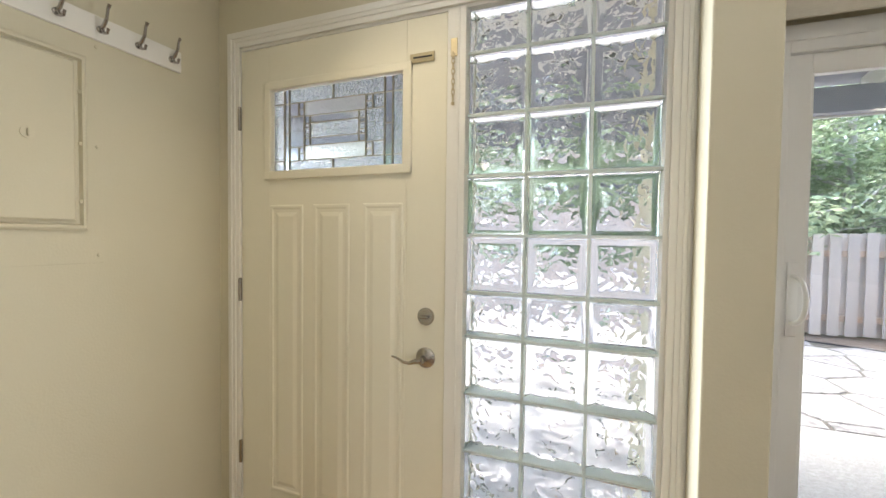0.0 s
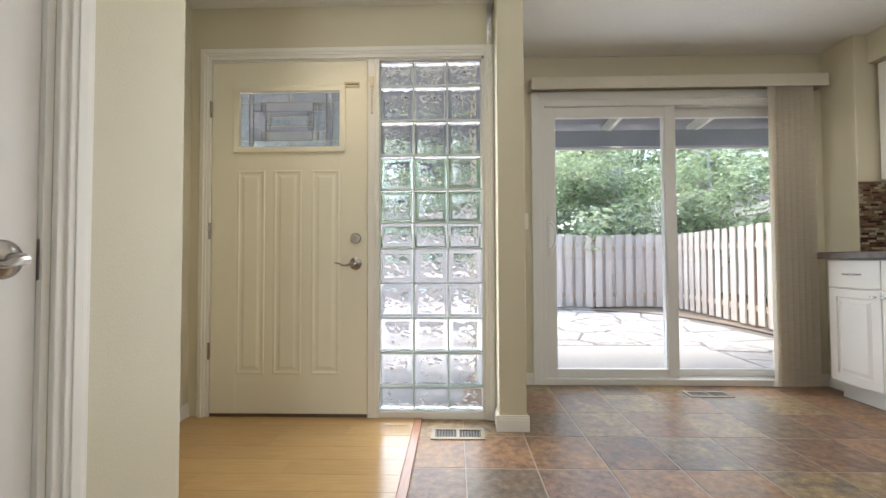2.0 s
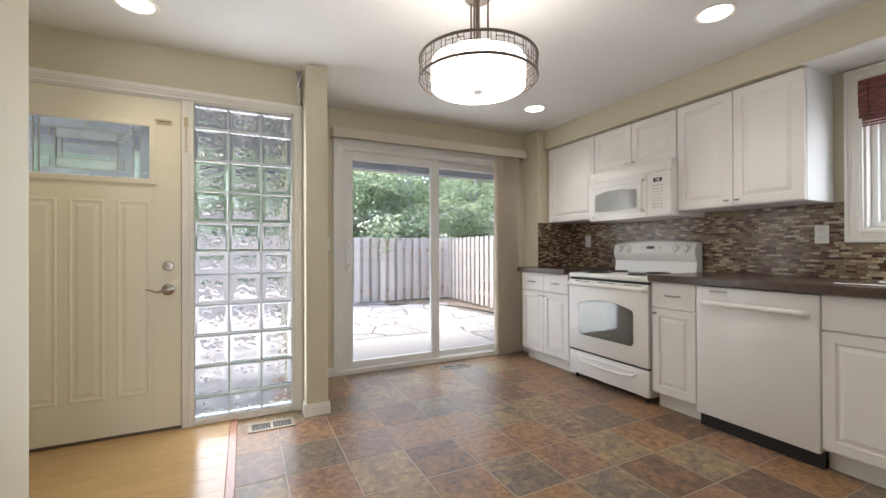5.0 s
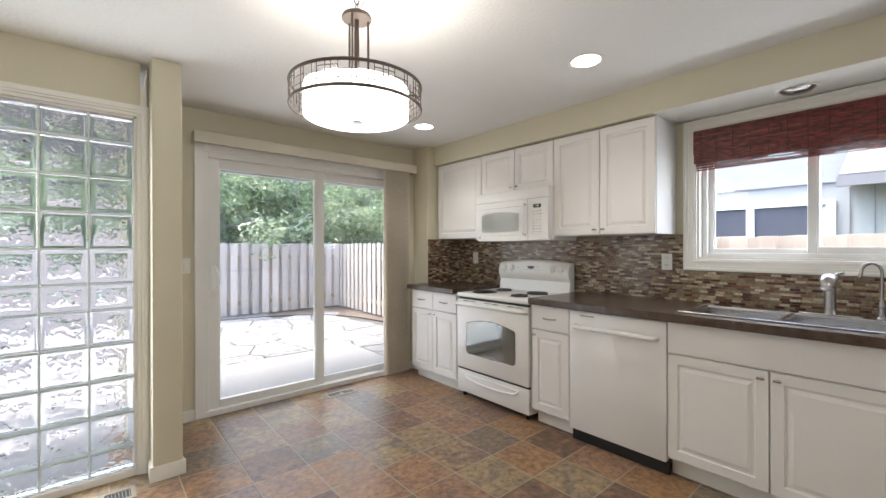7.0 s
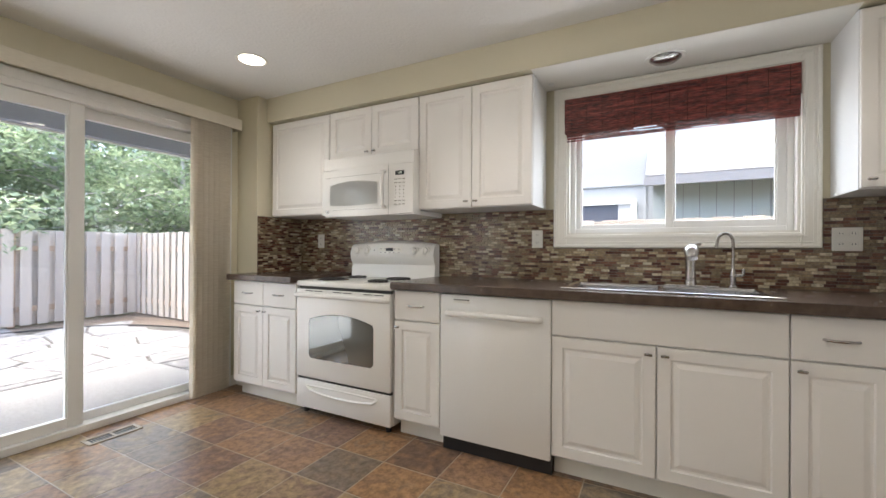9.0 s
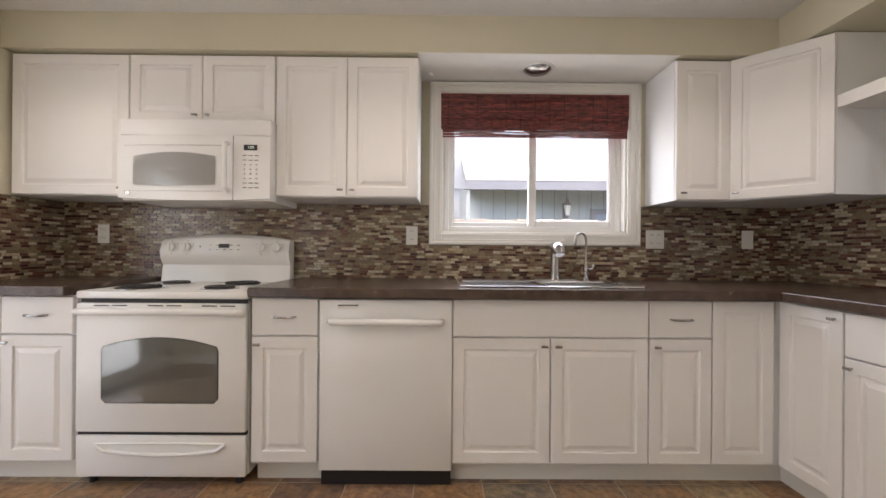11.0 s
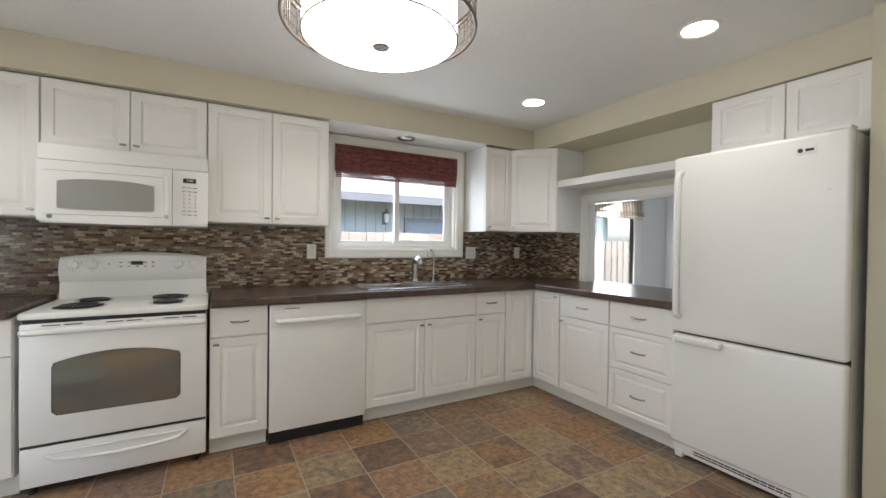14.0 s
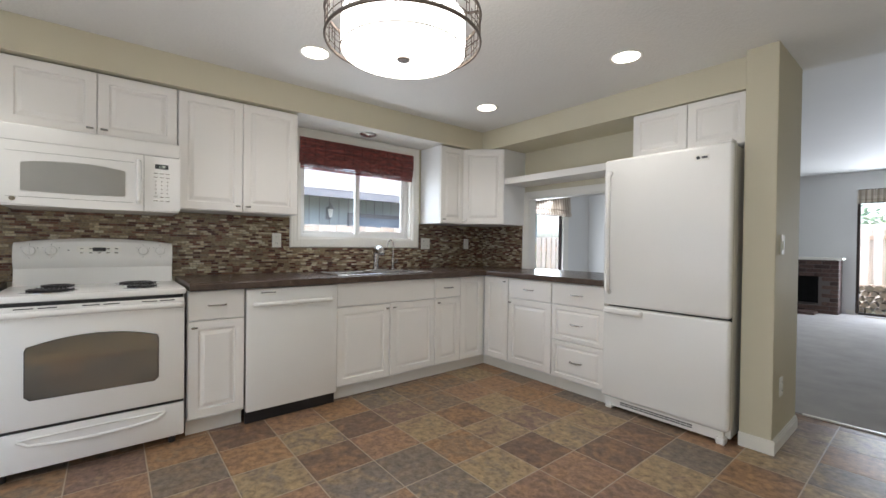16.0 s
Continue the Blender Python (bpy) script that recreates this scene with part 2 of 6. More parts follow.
EAVE = mat("painted_eave", (0.30, 0.31, 0.34), 0.6, second=(0.26, 0.27, 0.30), scale=4, fine=0.05)
SIDING = mat("green_grey_siding", (0.44, 0.475, 0.455), 0.6, second=(0.40, 0.435, 0.415), scale=3, fine=0.04, bump=0.1)
SIDINGW = mat("white_siding", (0.37, 0.38, 0.385), 0.6, scale=3, fine=0.04)
ROOF = mat("grey_shingle", (0.30, 0.29, 0.285), 0.9, second=(0.23, 0.22, 0.215), scale=12, bump=0.6, bump_scale=60, spread=0.12, fine=0.2)
FASCIA = mat("grey_fascia", (0.25, 0.24, 0.24), 0.6, fine=0.05)
SHADE = mat("striped_shade_fabric", (0.66, 0.60, 0.52), 0.9, second=(0.50, 0.44, 0.38), scale=9, mix=0.12, stretch=(3, 3, 0.02), bump=0.1)
SOOT = mat("firebox_soot", (0.012, 0.011, 0.011), 0.9)
LOG = mat("split_log", (0.42, 0.33, 0.24), 0.85, second=(0.30, 0.22, 0.15), scale=10, spread=0.2, bump=0.4, fine=0.15)
LEAD = mat("lead_came", (0.46, 0.41, 0.31), 0.35, 0.9)
OVENGLASS = mat("oven_glass", (0.26, 0.265, 0.25), 0.05, 0.7, fine=0.01, coat=0.5)
MWGLASS = mat("microwave_screen", (0.63, 0.62, 0.58), 0.06, fine=0.01, coat=0.6)
LCD = glow("green_digits", (0.45, 0.8, 0.35), 0.03)
CANGLOW = glow("can_lamp_face", (1.0, 0.90, 0.74), 1.0)
DRUMGLOW = glow("pendant_drum_glass", (1.0, 0.93, 0.82), 0.58)
PANE = thin_glass("window_pane")
BLOCKGLASS = glass("wavy_block_glass", 0.02, (0.97, 0.98, 0.975), 0.019, 24.0, 1.38)
BLOCKEDGE = glass("clear_block_edge", 0.16, (0.95, 0.98, 0.965), 0.0, 20.0, 1.25)
RAINGLASS = glass("rain_glass", 0.22, (0.80, 0.84, 0.90), 0.010, 110.0, 1.3)
BEVELGLASS = glass("bevel_glass", 0.20, (0.80, 0.84, 0.90), 0.004, 14.0, 1.3)
REEDGLASS = glass("reeded_glass", 0.35, (0.93, 0.93, 0.90), 0.003, 60.0, 1.3)


def translucent(m, weight):
    """Let part of the light through a thin sheet."""
    n, ln = m.node_tree.nodes, m.node_tree.links
    p = n["Principled BSDF"]
    t = n.new("ShaderNodeBsdfTranslucent")
    ln.new(p.inputs["Base Color"].links[0].from_socket, t.inputs["Color"])
    mx = n.new("ShaderNodeMixShader")
    mx.inputs[0].default_value = weight
    ln.new(p.outputs[0], mx.inputs[1])
    ln.new(t.outputs[0], mx.inputs[2])
    ln.new(mx.outputs[0], n["Material Output"].inputs[0])
    return m


translucent(BLINDS, 0.3)
translucent(SHADE, 0.45)


def leaf_mat(name, a, b_):
    m = mat(name, a, 0.55, second=b_, scale=1.4, mix=0.5, spread=0.25, island=True, fine=0.15)
    return translucent(m, 0.4)


LEAF = leaf_mat("light_green_leaves", (0.44, 0.52, 0.33), (0.28, 0.36, 0.21))
LEAFD = leaf_mat("deep_green_leaves", (0.24, 0.31, 0.18), (0.13, 0.19, 0.10))


# ---------------------------------------------------------------- building blocks
def mesh_object(name, bm, material, smooth=False):
    me = bpy.data.meshes.new(name)
    bmesh.ops.recalc_face_normals(bm, faces=bm.faces)
    bm.to_mesh(me)
    bm.free()
    if smooth:
        for p in me.polygons:
            p.use_smooth = True
        me.set_sharp_from_angle(angle=radians(40))
    me.materials.append(material)
    return new(name, me)


def part(name, bm, material, parent, label="", smooth=False):
    ob = mesh_object(name, bm, material, smooth)
    ob.parent = parent
    if label:
        ob["label"] = label
    return ob


def thing(name, m, label, category, group=""):
    ob = new(name)
    ob.matrix_basis = m
    return tagged(ob, label, category, group)


def join(*bms):
    out = bms[0]
    for b in bms[1:]:
        tmp = bpy.data.meshes.new("tmp")
        b.to_mesh(tmp)
        out.from_mesh(tmp)
        b.free()
        bpy.data.meshes.remove(tmp)
    return out


def box(x0, x1, y0, y1, z0, z1, bevel=0.0, seg=2):
    bm = bmesh.new()
    bmesh.ops.create_cube(bm, size=1.0)
    for v in bm.verts:
        v.co = Vector(((x0 + x1) / 2 + v.co.x * (x1 - x0), (y0 + y1) / 2 + v.co.y * (y1 - y0), (z0 + z1) / 2 + v.co.z * (z1 - z0)))
    if bevel:
        bmesh.ops.bevel(bm, geom=bm.edges[:], offset=bevel, segments=seg, affect="EDGES", profile=0.5)
    return bm


def moved(bm, m):
    bm.transform(m)
    return bm


def cyl(r, z0, z1, seg=20, r2=None, m=None):
    """A cylinder or cone along z, turned by m."""
    bm = bmesh.new()
    bmesh.ops.create_cone(bm, cap_ends=True, segments=seg, radius1=r, radius2=r if r2 is None else r2, depth=z1 - z0)
    bm.transform(Matrix.Translation((0, 0, (z0 + z1) / 2)))
    if m:
        bm.transform(m)
    return bm


def lathe(profile, seg=28, m=None):
    """Turn (radius, height) pairs round z."""
    bm = bmesh.new()
    rings = []
    for r, z in profile:
        rings.append([bm.verts.new((r * math.cos(a), r * math.sin(a), z)) for a in (2 * math.pi * i / seg for i in range(seg))])
    for a, b in zip(rings, rings[1:]):
        for i in range(seg):
            bm.faces.new((a[i], a[(i + 1) % seg], b[(i + 1) % seg], b[i]))
    for ring in (rings[0], rings[-1]):
        bm.faces.new(ring)
    if m:
        bm.transform(m)
    return bm


def tube(points, r, seg=8, closed=False, radii=None):
    """A round bar along a line of points."""
    bm = bmesh.new()
    pts = [Vector(p) for p in points]
    k = len(pts)
    rings = []
    side = None
    for i, p in enumerate(pts):
        a = pts[(i - 1) % k] if closed or i else p
        b = pts[(i + 1) % k] if closed or i < k - 1 else p
        way = (b - a).normalized()
        if side is None:
            side = way.cross(Vector((0, 0, 1)) if abs(way.z) < 0.9 else Vector((1, 0, 0))).normalized()
        side = (side - way * side.dot(way)).normalized()
        up = way.cross(side)
        rr = radii[i] if radii else r
        rings.append([bm.verts.new(p + rr * (math.cos(2 * math.pi * j / seg) * side + math.sin(2 * math.pi * j / seg) * up)) for j in range(seg)])
    pairs = list(zip(rings, rings[1:] + rings[:1])) if closed else list(zip(rings, rings[1:]))
    for a, b in pairs:
        for j in range(seg):
            bm.faces.new((a[j], a[(j + 1) % seg], b[(j + 1) % seg], b[j]))
    if not closed:
        bm.faces.new(rings[0])
        bm.faces.new(rings[-1])
    return bm


def raised(w, h, profile, back=True):
    """A front in the xz plane that faces -y, of nested rectangles: (inset, height above the back)."""
    bm = bmesh.new()
    rings = []
    for i, d in profile:
        rings.append([bm.verts.new(c) for c in ((i, -d, i), (w - i, -d, i), (w - i, -d, h - i), (i, -d, h - i))])
    for a, b in zip(rings, rings[1:]):
        for j in range(4):
            bm.faces.new((a[j], a[(j + 1) % 4], b[(j + 1) % 4], b[j]))
    bm.faces.new(rings[-1])
    if back:
        bm.faces.new(rings[0])
    return bm


def extrude_outline(pts, depth, axis="y", bevel=0.0):
    """A flat outline in the xz plane, given depth along +y."""
    bm = bmesh.new()
    f = bm.faces.new([bm.verts.new((x, 0, z)) for x, z in pts])
    g = bmesh.ops.extrude_face_region(bm, geom=[f])
    bmesh.ops.translate(bm, verts=[v for v in g["geom"] if isinstance(v, bmesh.types.BMVert)], vec=(0, depth, 0))
    if bevel:
        bmesh.ops.bevel(bm, geom=[e for e in bm.edges if abs(e.verts[0].co.y - e.verts[1].co.y) < 1e-6], offset=bevel, segments=2, affect="EDGES")
    return bm


def structure(name, bm, material, label, category, smooth=False):
    return tagged(mesh_object(name, bm, material, smooth), label, category, "", "structure")


def letters(name, words, size, m, material, parent, depth=0.0008):
    """Raised writing in the xy plane of m."""
    cu = bpy.data.curves.new(name, "FONT")
    cu.body, cu.size, cu.extrude, cu.align_x, cu.align_y = words, size, depth, "CENTER", "CENTER"
    tmp = new("tmp_text", cu)
    me = bpy.data.meshes.new_from_object(tmp.evaluated_get(bpy.context.evaluated_depsgraph_get()))
    bpy.data.objects.remove(tmp)
    me.transform(m)
    me.materials.append(material)
    ob = new(name, me)
    ob.parent = parent
    return ob


EAST, SOUTH = -90, 180          # turns for fronts that face -x and +y

# ---------------------------------------------------------------- plan
ZC = 2.385                      # kitchen ceiling
YD, YP, YS = 1.455, 2.11, -2.72  # front-door wall, patio wall, south wall
XE, XW, XC = 3.325, -1.33, -0.600  # window wall, coat wall, closet wall
SOFF = 2.187                    # underside of the soffits
YL, XL, ZL = -9.8, 4.4, 2.6     # living room

# floors
structure("floor", join(box(XW - 0.2, 0.5, -3.12, YD + 0.14, -0.12, -0.0014), box(0.5, XE + 0.2, -3.12, YP + 0.1, -0.12, -0.0014)), GROUT, "slate-look vinyl floor with narrow tan joints", "floor")
structure("floor_living", box(-5.0, XL + 0.2, YL - 0.1, -3.125, -0.12, 0.006), CARPET, "pale grey cut-pile carpet of the living room", "carpet")
structure("ceiling", box(XW - 0.2, XE + 0.2, -2.86, YP + 0.2, ZC, ZC + 0.12), CEIL, "off-white textured ceiling", "ceiling")
structure("ceiling_living", box(-5.0, XL + 0.2, YL - 0.1, -2.7, ZL, ZL + 0.12), WALL_LIVING, "white living room ceiling", "ceiling")
structure("trim_threshold", box(XC, 0.452, -3.135, -3.105, -0.0014, 0.009, 0.003), TRIM, "thin pale strip where vinyl meets carpet", "trim")

# front-door wall: piers round the door and block panel
wd = join(box(XW - 0.15, -1.225, YD, YD + 0.15, 0, ZC), box(-1.225, 0.40, YD, YD + 0.15, 2.085, ZC), box(0.385, 0.44, YD, YD + 0.15, 0, 2.085))
structure("wall_front", wd, WALL, "cream painted wall round the front door", "wall")
structure("wall_coat", box(XW - 0.15, XW, 0.19, YD, 0, ZC), WALL, "cream painted wall with coat hooks and electrical panel", "wall")
structure("wall_wing", box(0.44, 0.585, 1.303, YP + 0.14, 0, ZC, 0.006), WALL, "cream painted wing wall between entry and patio door", "wall")
wp = join(box(0.585, 0.835, YP, YP + 0.14, 0, ZC), box(0.835, 2.735, YP, YP + 0.14, 2.09, ZC), box(2.735, 2.86, YP, YP + 0.14, 0, ZC))
structure("wall_patio", wp, WALL, "cream painted wall round the sliding patio door", "wall")
structure("wall_return", box(2.855, XE + 0.15, 1.862, YP + 0.14, 0, ZC, 0.006), WALL, "cream painted corner chase beside the upper cabinets", "wall")
# window wall
we = join(box(XE, XE + 0.15, -0.51, 1.862, 0, ZC), box(XE, XE + 0.15, -1.675, -0.51, 0, 1.235), box(XE, XE + 0.15, -1.675, -0.51, 2.10, ZC), box(XE, XE + 0.15, YS, -1.675, 0, ZC))
structure("wall_window", we, WALL, "cream painted kitchen wall with the sink window", "wall")
ws = join(box(2.63, XE + 0.15, YS - 0.095, YS, 0, ZC), box(1.40, 2.63, YS - 0.095, YS, 0, 0.894), box(1.40, 2.63, YS - 0.095, YS, 1.69, ZC), box(0.60, 1.40, YS - 0.095, YS, 0, ZC))
structure("wall_south", ws, WALL, "cream painted wall with the pass-through opening", "wall")
structure("wall_fridge_wing", box(0.44, 0.60, -2.815, -2.222, 0, ZC, 0.006), WALL, "cream painted wing wall beside the refrigerator", "wall")
structure("wall_soffit_window", box(2.945, XE, -2.32, 1.862, SOFF, ZC), WALL, "cream painted soffit above the wall cabinets", "soffit")
structure("wall_soffit_south", box(0.60, XE, YS, -2.32, SOFF, ZC), WALL, "cream painted soffit above the refrigerator", "soffit")
structure("trim_soffit_lining", box(2.948, XE - 0.002, -1.79, -0.372, SOFF - 0.004, SOFF - 0.001), TRIM, "white soffit underside over the window", "soffit")
# closet block and the unseen west side
wc = join(box(XC - 0.12, XC, -0.08, 0.318, 0, ZC, 0.004), box(XC - 0.12, XC, -0.86, -0.08, 2.06, ZC), box(XC - 0.12, XC, -3.13, -0.86, 0, ZC))
structure("wall_closet", wc, WALL, "cream painted wall with the closet door", "wall")
structure("wall_closet_end", box(XW, XC - 0.12, 0.195, 0.318, 0, ZC), WALL, "cream painted end of the closet", "wall")
structure("wall_closet_back", box(XW - 0.15, XW, -3.13, 0.19, 0, ZC), WALL, "plain wall behind the closet", "wall")
# living room shell
wl = join(box(-5.0, -0.85, YL - 0.15, YL, 0, ZL), box(-0.85, 0.83, YL - 0.15, YL, 2.28, ZL), box(0.83, XL, YL - 0.15, YL, 0, ZL))
structure("wall_living_far", wl, WALL_LIVING, "white living room wall with fireplace and window", "wall")
wl2 = join(box(XL, XL + 0.15, YL, -6.05, 0, ZL), box(XL, XL + 0.15, -6.05, -4.75, 0, 0.35), box(XL, XL + 0.15, -6.05, -4.75, 2.1, ZL), box(XL, XL + 0.15, -4.75, -2.84, 0, ZL))
structure("wall_living_east", wl2, WALL_LIVING, "white living room wall with a shaded window", "wall")
structure("wall_living_pier", box(3.4, XL, -7.07, -6.80, 0, ZL, 0.005), WALL_LIVING, "white wall pier beside the window", "wall")
structure("wall_living_west", box(-5.15, -5.0, YL, -3.0, 0, ZL), WALL_LIVING, "plain white wall", "wall")
structure("wall_living_back", join(box(-5.0, XC - 0.12, -3.13, -3.0, 0, ZL), box(XE, XL + 0.15, -2.84, -2.70, 0, ZL), box(XC - 0.12, 0.6, -2.86, -2.75, ZC + 0.12, ZL), box(0.6, XE, YS - 0.12, YS, ZC + 0.12, ZL)), WALL_LIVING, "white living room side of the kitchen walls", "wall")


def baseboard(x0, x1, y0, y1, face):
    """A low moulded board along a wall; face is the side it looks to."""
    h = 0.082
    steps = [(0.0, 0.013), (0.055, 0.013), (0.060, 0.010), (0.068, 0.010), (0.072, 0.006), (h, 0.005)]
    bms = []
    for (z0, d), (z1, _) in zip(steps, steps[1:]):
        if face == "-y":
            bms.append(box(x0, x1, y0 - d, y0, z0, z1))
        elif face == "+y":
            bms.append(box(x0, x1, y0, y0 + d, z0, z1))
        elif face == "+x":
            bms.append(box(x0, x0 + d, y0, y1, z0, z1))
        else:
            bms.append(box(x0 - d, x0, y0, y1, z0, z1))
    return structure("baseboard", join(*bms), TRIM, "white moulded baseboard", "baseboard")


baseboard(XW, XW, 0.318, YD, "+x")
baseboard(0.425, 0.598, 1.303, 0, "-y")
baseboard(0.44, 0.44, 1.303, 1.42, "-x")
baseboard(0.585, 0.585, 1.303, YP, "+x")
baseboard(0.598, 0.775, YP, 0, "-y")
baseboard(2.74, 2.855, YP, 0, "-y")
baseboard(2.855, 2.855, 1.87, YP - 0.013, "-x")
baseboard(0.425, 0.60, -2.222, 0, "+y")
baseboard(0.44, 0.44, -2.815, -2.222, "-x")
baseboard(XC, XC, 0.004, 0.331, "+x")
baseboard(XC, XC, -3.13, -0.945, "+x")
baseboard(XW + 0.013, XC, 0.318, 0, "+y")
baseboard(0.83, 0.95, YL, 0, "+y")


# ---------------------------------------------------------------- front door and glass-block panel
def casing_run(pts_outer, w, name, label, y):
    """Moulded boards round an opening in a wall that faces -y: (x0, x1, z_top), mitre left out."""
    x0, x1, zt = pts_outer
    bms = []
    for d, i0, i1 in ((0.012, 0.0, w), (0.018, 0.012, w - 0.02), (0.022, 0.020, w - 0.034)):
        bms += [box(x0 + i0, x0 + i1, y - d, y, 0, zt - i0, 0.002), box(x1 - i1, x1 - i0, y - d, y, 0, zt - i0, 0.002), box(x0 + i1, x1 - i1, y - d, y, zt - i1, zt - i0, 0.002)]
    return structure(name, join(*bms), TRIM, label, "trim")


casing_run((-1.272, 0.447, 2.138), 0.066, "trim_front_door", "cream moulded casing round door and block panel", YD)
jambs = join(box(-1.225, -1.206, YD + 0.001, YD + 0.14, 0, 2.085), box(-0.287, -0.222, YD - 0.012, YD + 0.14, 0, 2.062, 0.003), box(0.368, 0.386, YD + 0.001, YD + 0.14, 0, 2.062),
             box(-1.206, 0.368, YD + 0.001, YD + 0.14, 2.062, 2.086), box(-0.222, 0.368, YD - 0.004, YD + 0.14, 0, 0.042, 0.003), box(-0.252, -0.243, YD - 0.016, YD, 0, 2.062, 0.002))
structure("trim_front_jamb", jambs, TRIM, "cream jamb and mullion post", "trim")

door = tagged(thing("door_1", pose(-1.2035, YD - 0.001, 0.022), "", ""), "cream front door with a leaded glass light, closed", "door", "", "structure")
DW, DH, DT = 0.913, 2.036, 0.044
lx0, lx1, lz0, lz1 = 0.150, 0.762, 1.525, 1.870
slab = join(box(0, lx0, 0, DT, 0, DH, 0.002), box(lx1, DW, 0, DT, 0, DH, 0.002), box(lx0, lx1, 0, DT, lz1, DH), box(lx0, lx1, 0, DT, 0, lz0))
for px in (0.152, 0.366, 0.588):
    slab = join(slab, moved(raised(0.164, 1.175, [(0, -0.002), (0, 0.0005), (0.004, 0.004), (0.012, 0.004), (0.018, 0.0008), (0.030, 0.0008), (0.046, 0.0055)], False), pose(px, 0, 0.226)))
part("slab", slab, DOORPAINT, door)
fr = join(*[moved(b, Matrix.Identity(4)) for b in (
    box(lx0 - 0.022, lx0 + 0.012, -0.012, 0.01, lz0 - 0.022, lz1 + 0.022, 0.005), box(lx1 - 0.012, lx1 + 0.022, -0.012, 0.01, lz0 - 0.022, lz1 + 0.022, 0.005),
    box(lx0 - 0.022, lx1 + 0.022, -0.0125, 0.01, lz1 - 0.012, lz1 + 0.022, 0.005), box(lx0 - 0.022, lx1 + 0.022, -0.0125, 0.01, lz0 - 0.022, lz0 + 0.012, 0.005))])
light = part("glass_light_frame", fr, DOORPAINT, door, "moulded frame of the leaded light")
g0, g1, h0, h1 = lx0 + 0.012, lx1 - 0.012, lz0 + 0.012, lz1 - 0.012
gw, gh = g1 - g0, h1 - h0


def lite(u0, u1, v0, v1, material, name="pane"):
    return part(name, box(g0 + u0 * gw, g0 + u1 * gw, 0.014, 0.020, h0 + v0 * gh, h0 + v1 * gh), material, light)


for u0, u1, v0, v1, gm_ in ((0, 0.085, 0, 1, RAINGLASS), (0.915, 1, 0, 1, RAINGLASS), (0.125, 0.86, 0, 0.125, RAINGLASS), (0.125, 0.86, 0.83, 1, RAINGLASS), (0.085, 0.125, 0, 1, BEVELGLASS), (0.86, 0.915, 0, 1, BEVELGLASS),
                            (0.125, 0.25, 0.125, 0.83, BEVELGLASS), (0.725, 0.86, 0.125, 0.83, RAINGLASS), (0.25, 0.725, 0.66, 0.83, REEDGLASS), (0.25, 0.725, 0.125, 0.30, REEDGLASS),
                            (0.25, 0.725, 0.30, 0.39, BEVELGLASS), (0.25, 0.725, 0.57, 0.66, BEVELGLASS), (0.25, 0.725, 0.39, 0.57, RAINGLASS)):
    lite(u0, u1, v0, v1, gm_)
came = bmesh.new()
lines = [("v", u, 0, 1) for u in (0.085, 0.125, 0.86, 0.915)] + [("h", v, 0, 1) for v in (0.125, 0.83)] + [("v", u, 0.125, 0.83) for u in (0.25, 0.725)] + [("h", v, 0.25, 0.725) for v in (0.30, 0.66, 0.39, 0.57)]
lines += [("v", u, 0.30, 0.66) for u in (0.295, 0.675)] + [("v", 0.205, v, v + 0.165) for v in (0.125, 0.665)] + [("v", 0.775, v, v + 0.165) for v in (0.125, 0.665)] + [("h", v, 0.125, 0.25) for v in (0.29, 0.665)] + [("h", v, 0.725, 0.86) for v in (0.29, 0.665)]
lines += [("h", v, 0.205, 0.25) for v in (0.21, 0.75)] + [("h", v, 0.725, 0.775) for v in (0.21, 0.75)] + [("h", v, 0.25, 0.295) for v in (0.44, 0.52)] + [("h", v, 0.675, 0.725) for v in (0.44, 0.52)] + [("v", 0.48, 0, 0.125), ("v", 0.48, 0.83, 1), ("h", 0.46, 0.085, 0.125), ("h", 0.48, 0.86, 0.915)]
for kind, c, a, b in lines:
    if kind == "v":
        came = join(came, box(g0 + c * gw - 0.0014, g0 + c * gw + 0.0014, 0.011, 0.023, h0 + a * gh, h0 + b * gh))
    else:
        came = join(came, box(g0 + a * gw, g0 + b * gw, 0.0115, 0.0225, h0 + c * gh - 0.0014, h0 + c * gh + 0.0014))
part("lead_came", came, LEAD, light, "grey lead lines")
part("door_sweep", box(0.003, DW - 0.003, -0.003, 0.02, -0.016, 0.004), BRONZE, door)
for z in (0.36, 1.05, 1.76):
    hb = join(cyl(0.007, z - 0.048, z + 0.048, 10, m=pose(-0.004, -0.008, 0)), box(-0.022, -0.003, -0.004, 0.002, z - 0.045, z + 0.045))
    part("hinge", hb, NICKEL, door, "nickel butt hinge", True)


def lever_set(parent, x, z, away):
    """Round rose with a curved lever that points along away (+1 or -1)."""
    rose = lathe([(0.0, 0.0), (0.036, 0.0), (0.036, 0.004), (0.030, 0.010), (0.020, 0.014), (0.012, 0.020), (0.011, 0.045), (0.0, 0.046)], 24, pose(x, 0, z, 90))
    k = part("lever_handle", rose, NICKEL, parent, "brushed nickel lever handle", True)
    pts = [(x, -0.044, z), (x + away * 0.018, -0.050, z - 0.002), (x + away * 0.040, -0.053, z - 0.010), (x + away * 0.062, -0.053, z - 0.008), (x + away * 0.085, -0.051, z + 0.002), (x + away * 0.108, -0.048, z + 0.006)]
    part("lever", tube(pts, 0.008, 8, radii=[0.010, 0.009, 0.006, 0.0052, 0.0042, 0.003]), NICKEL, k, "", True)
    return k


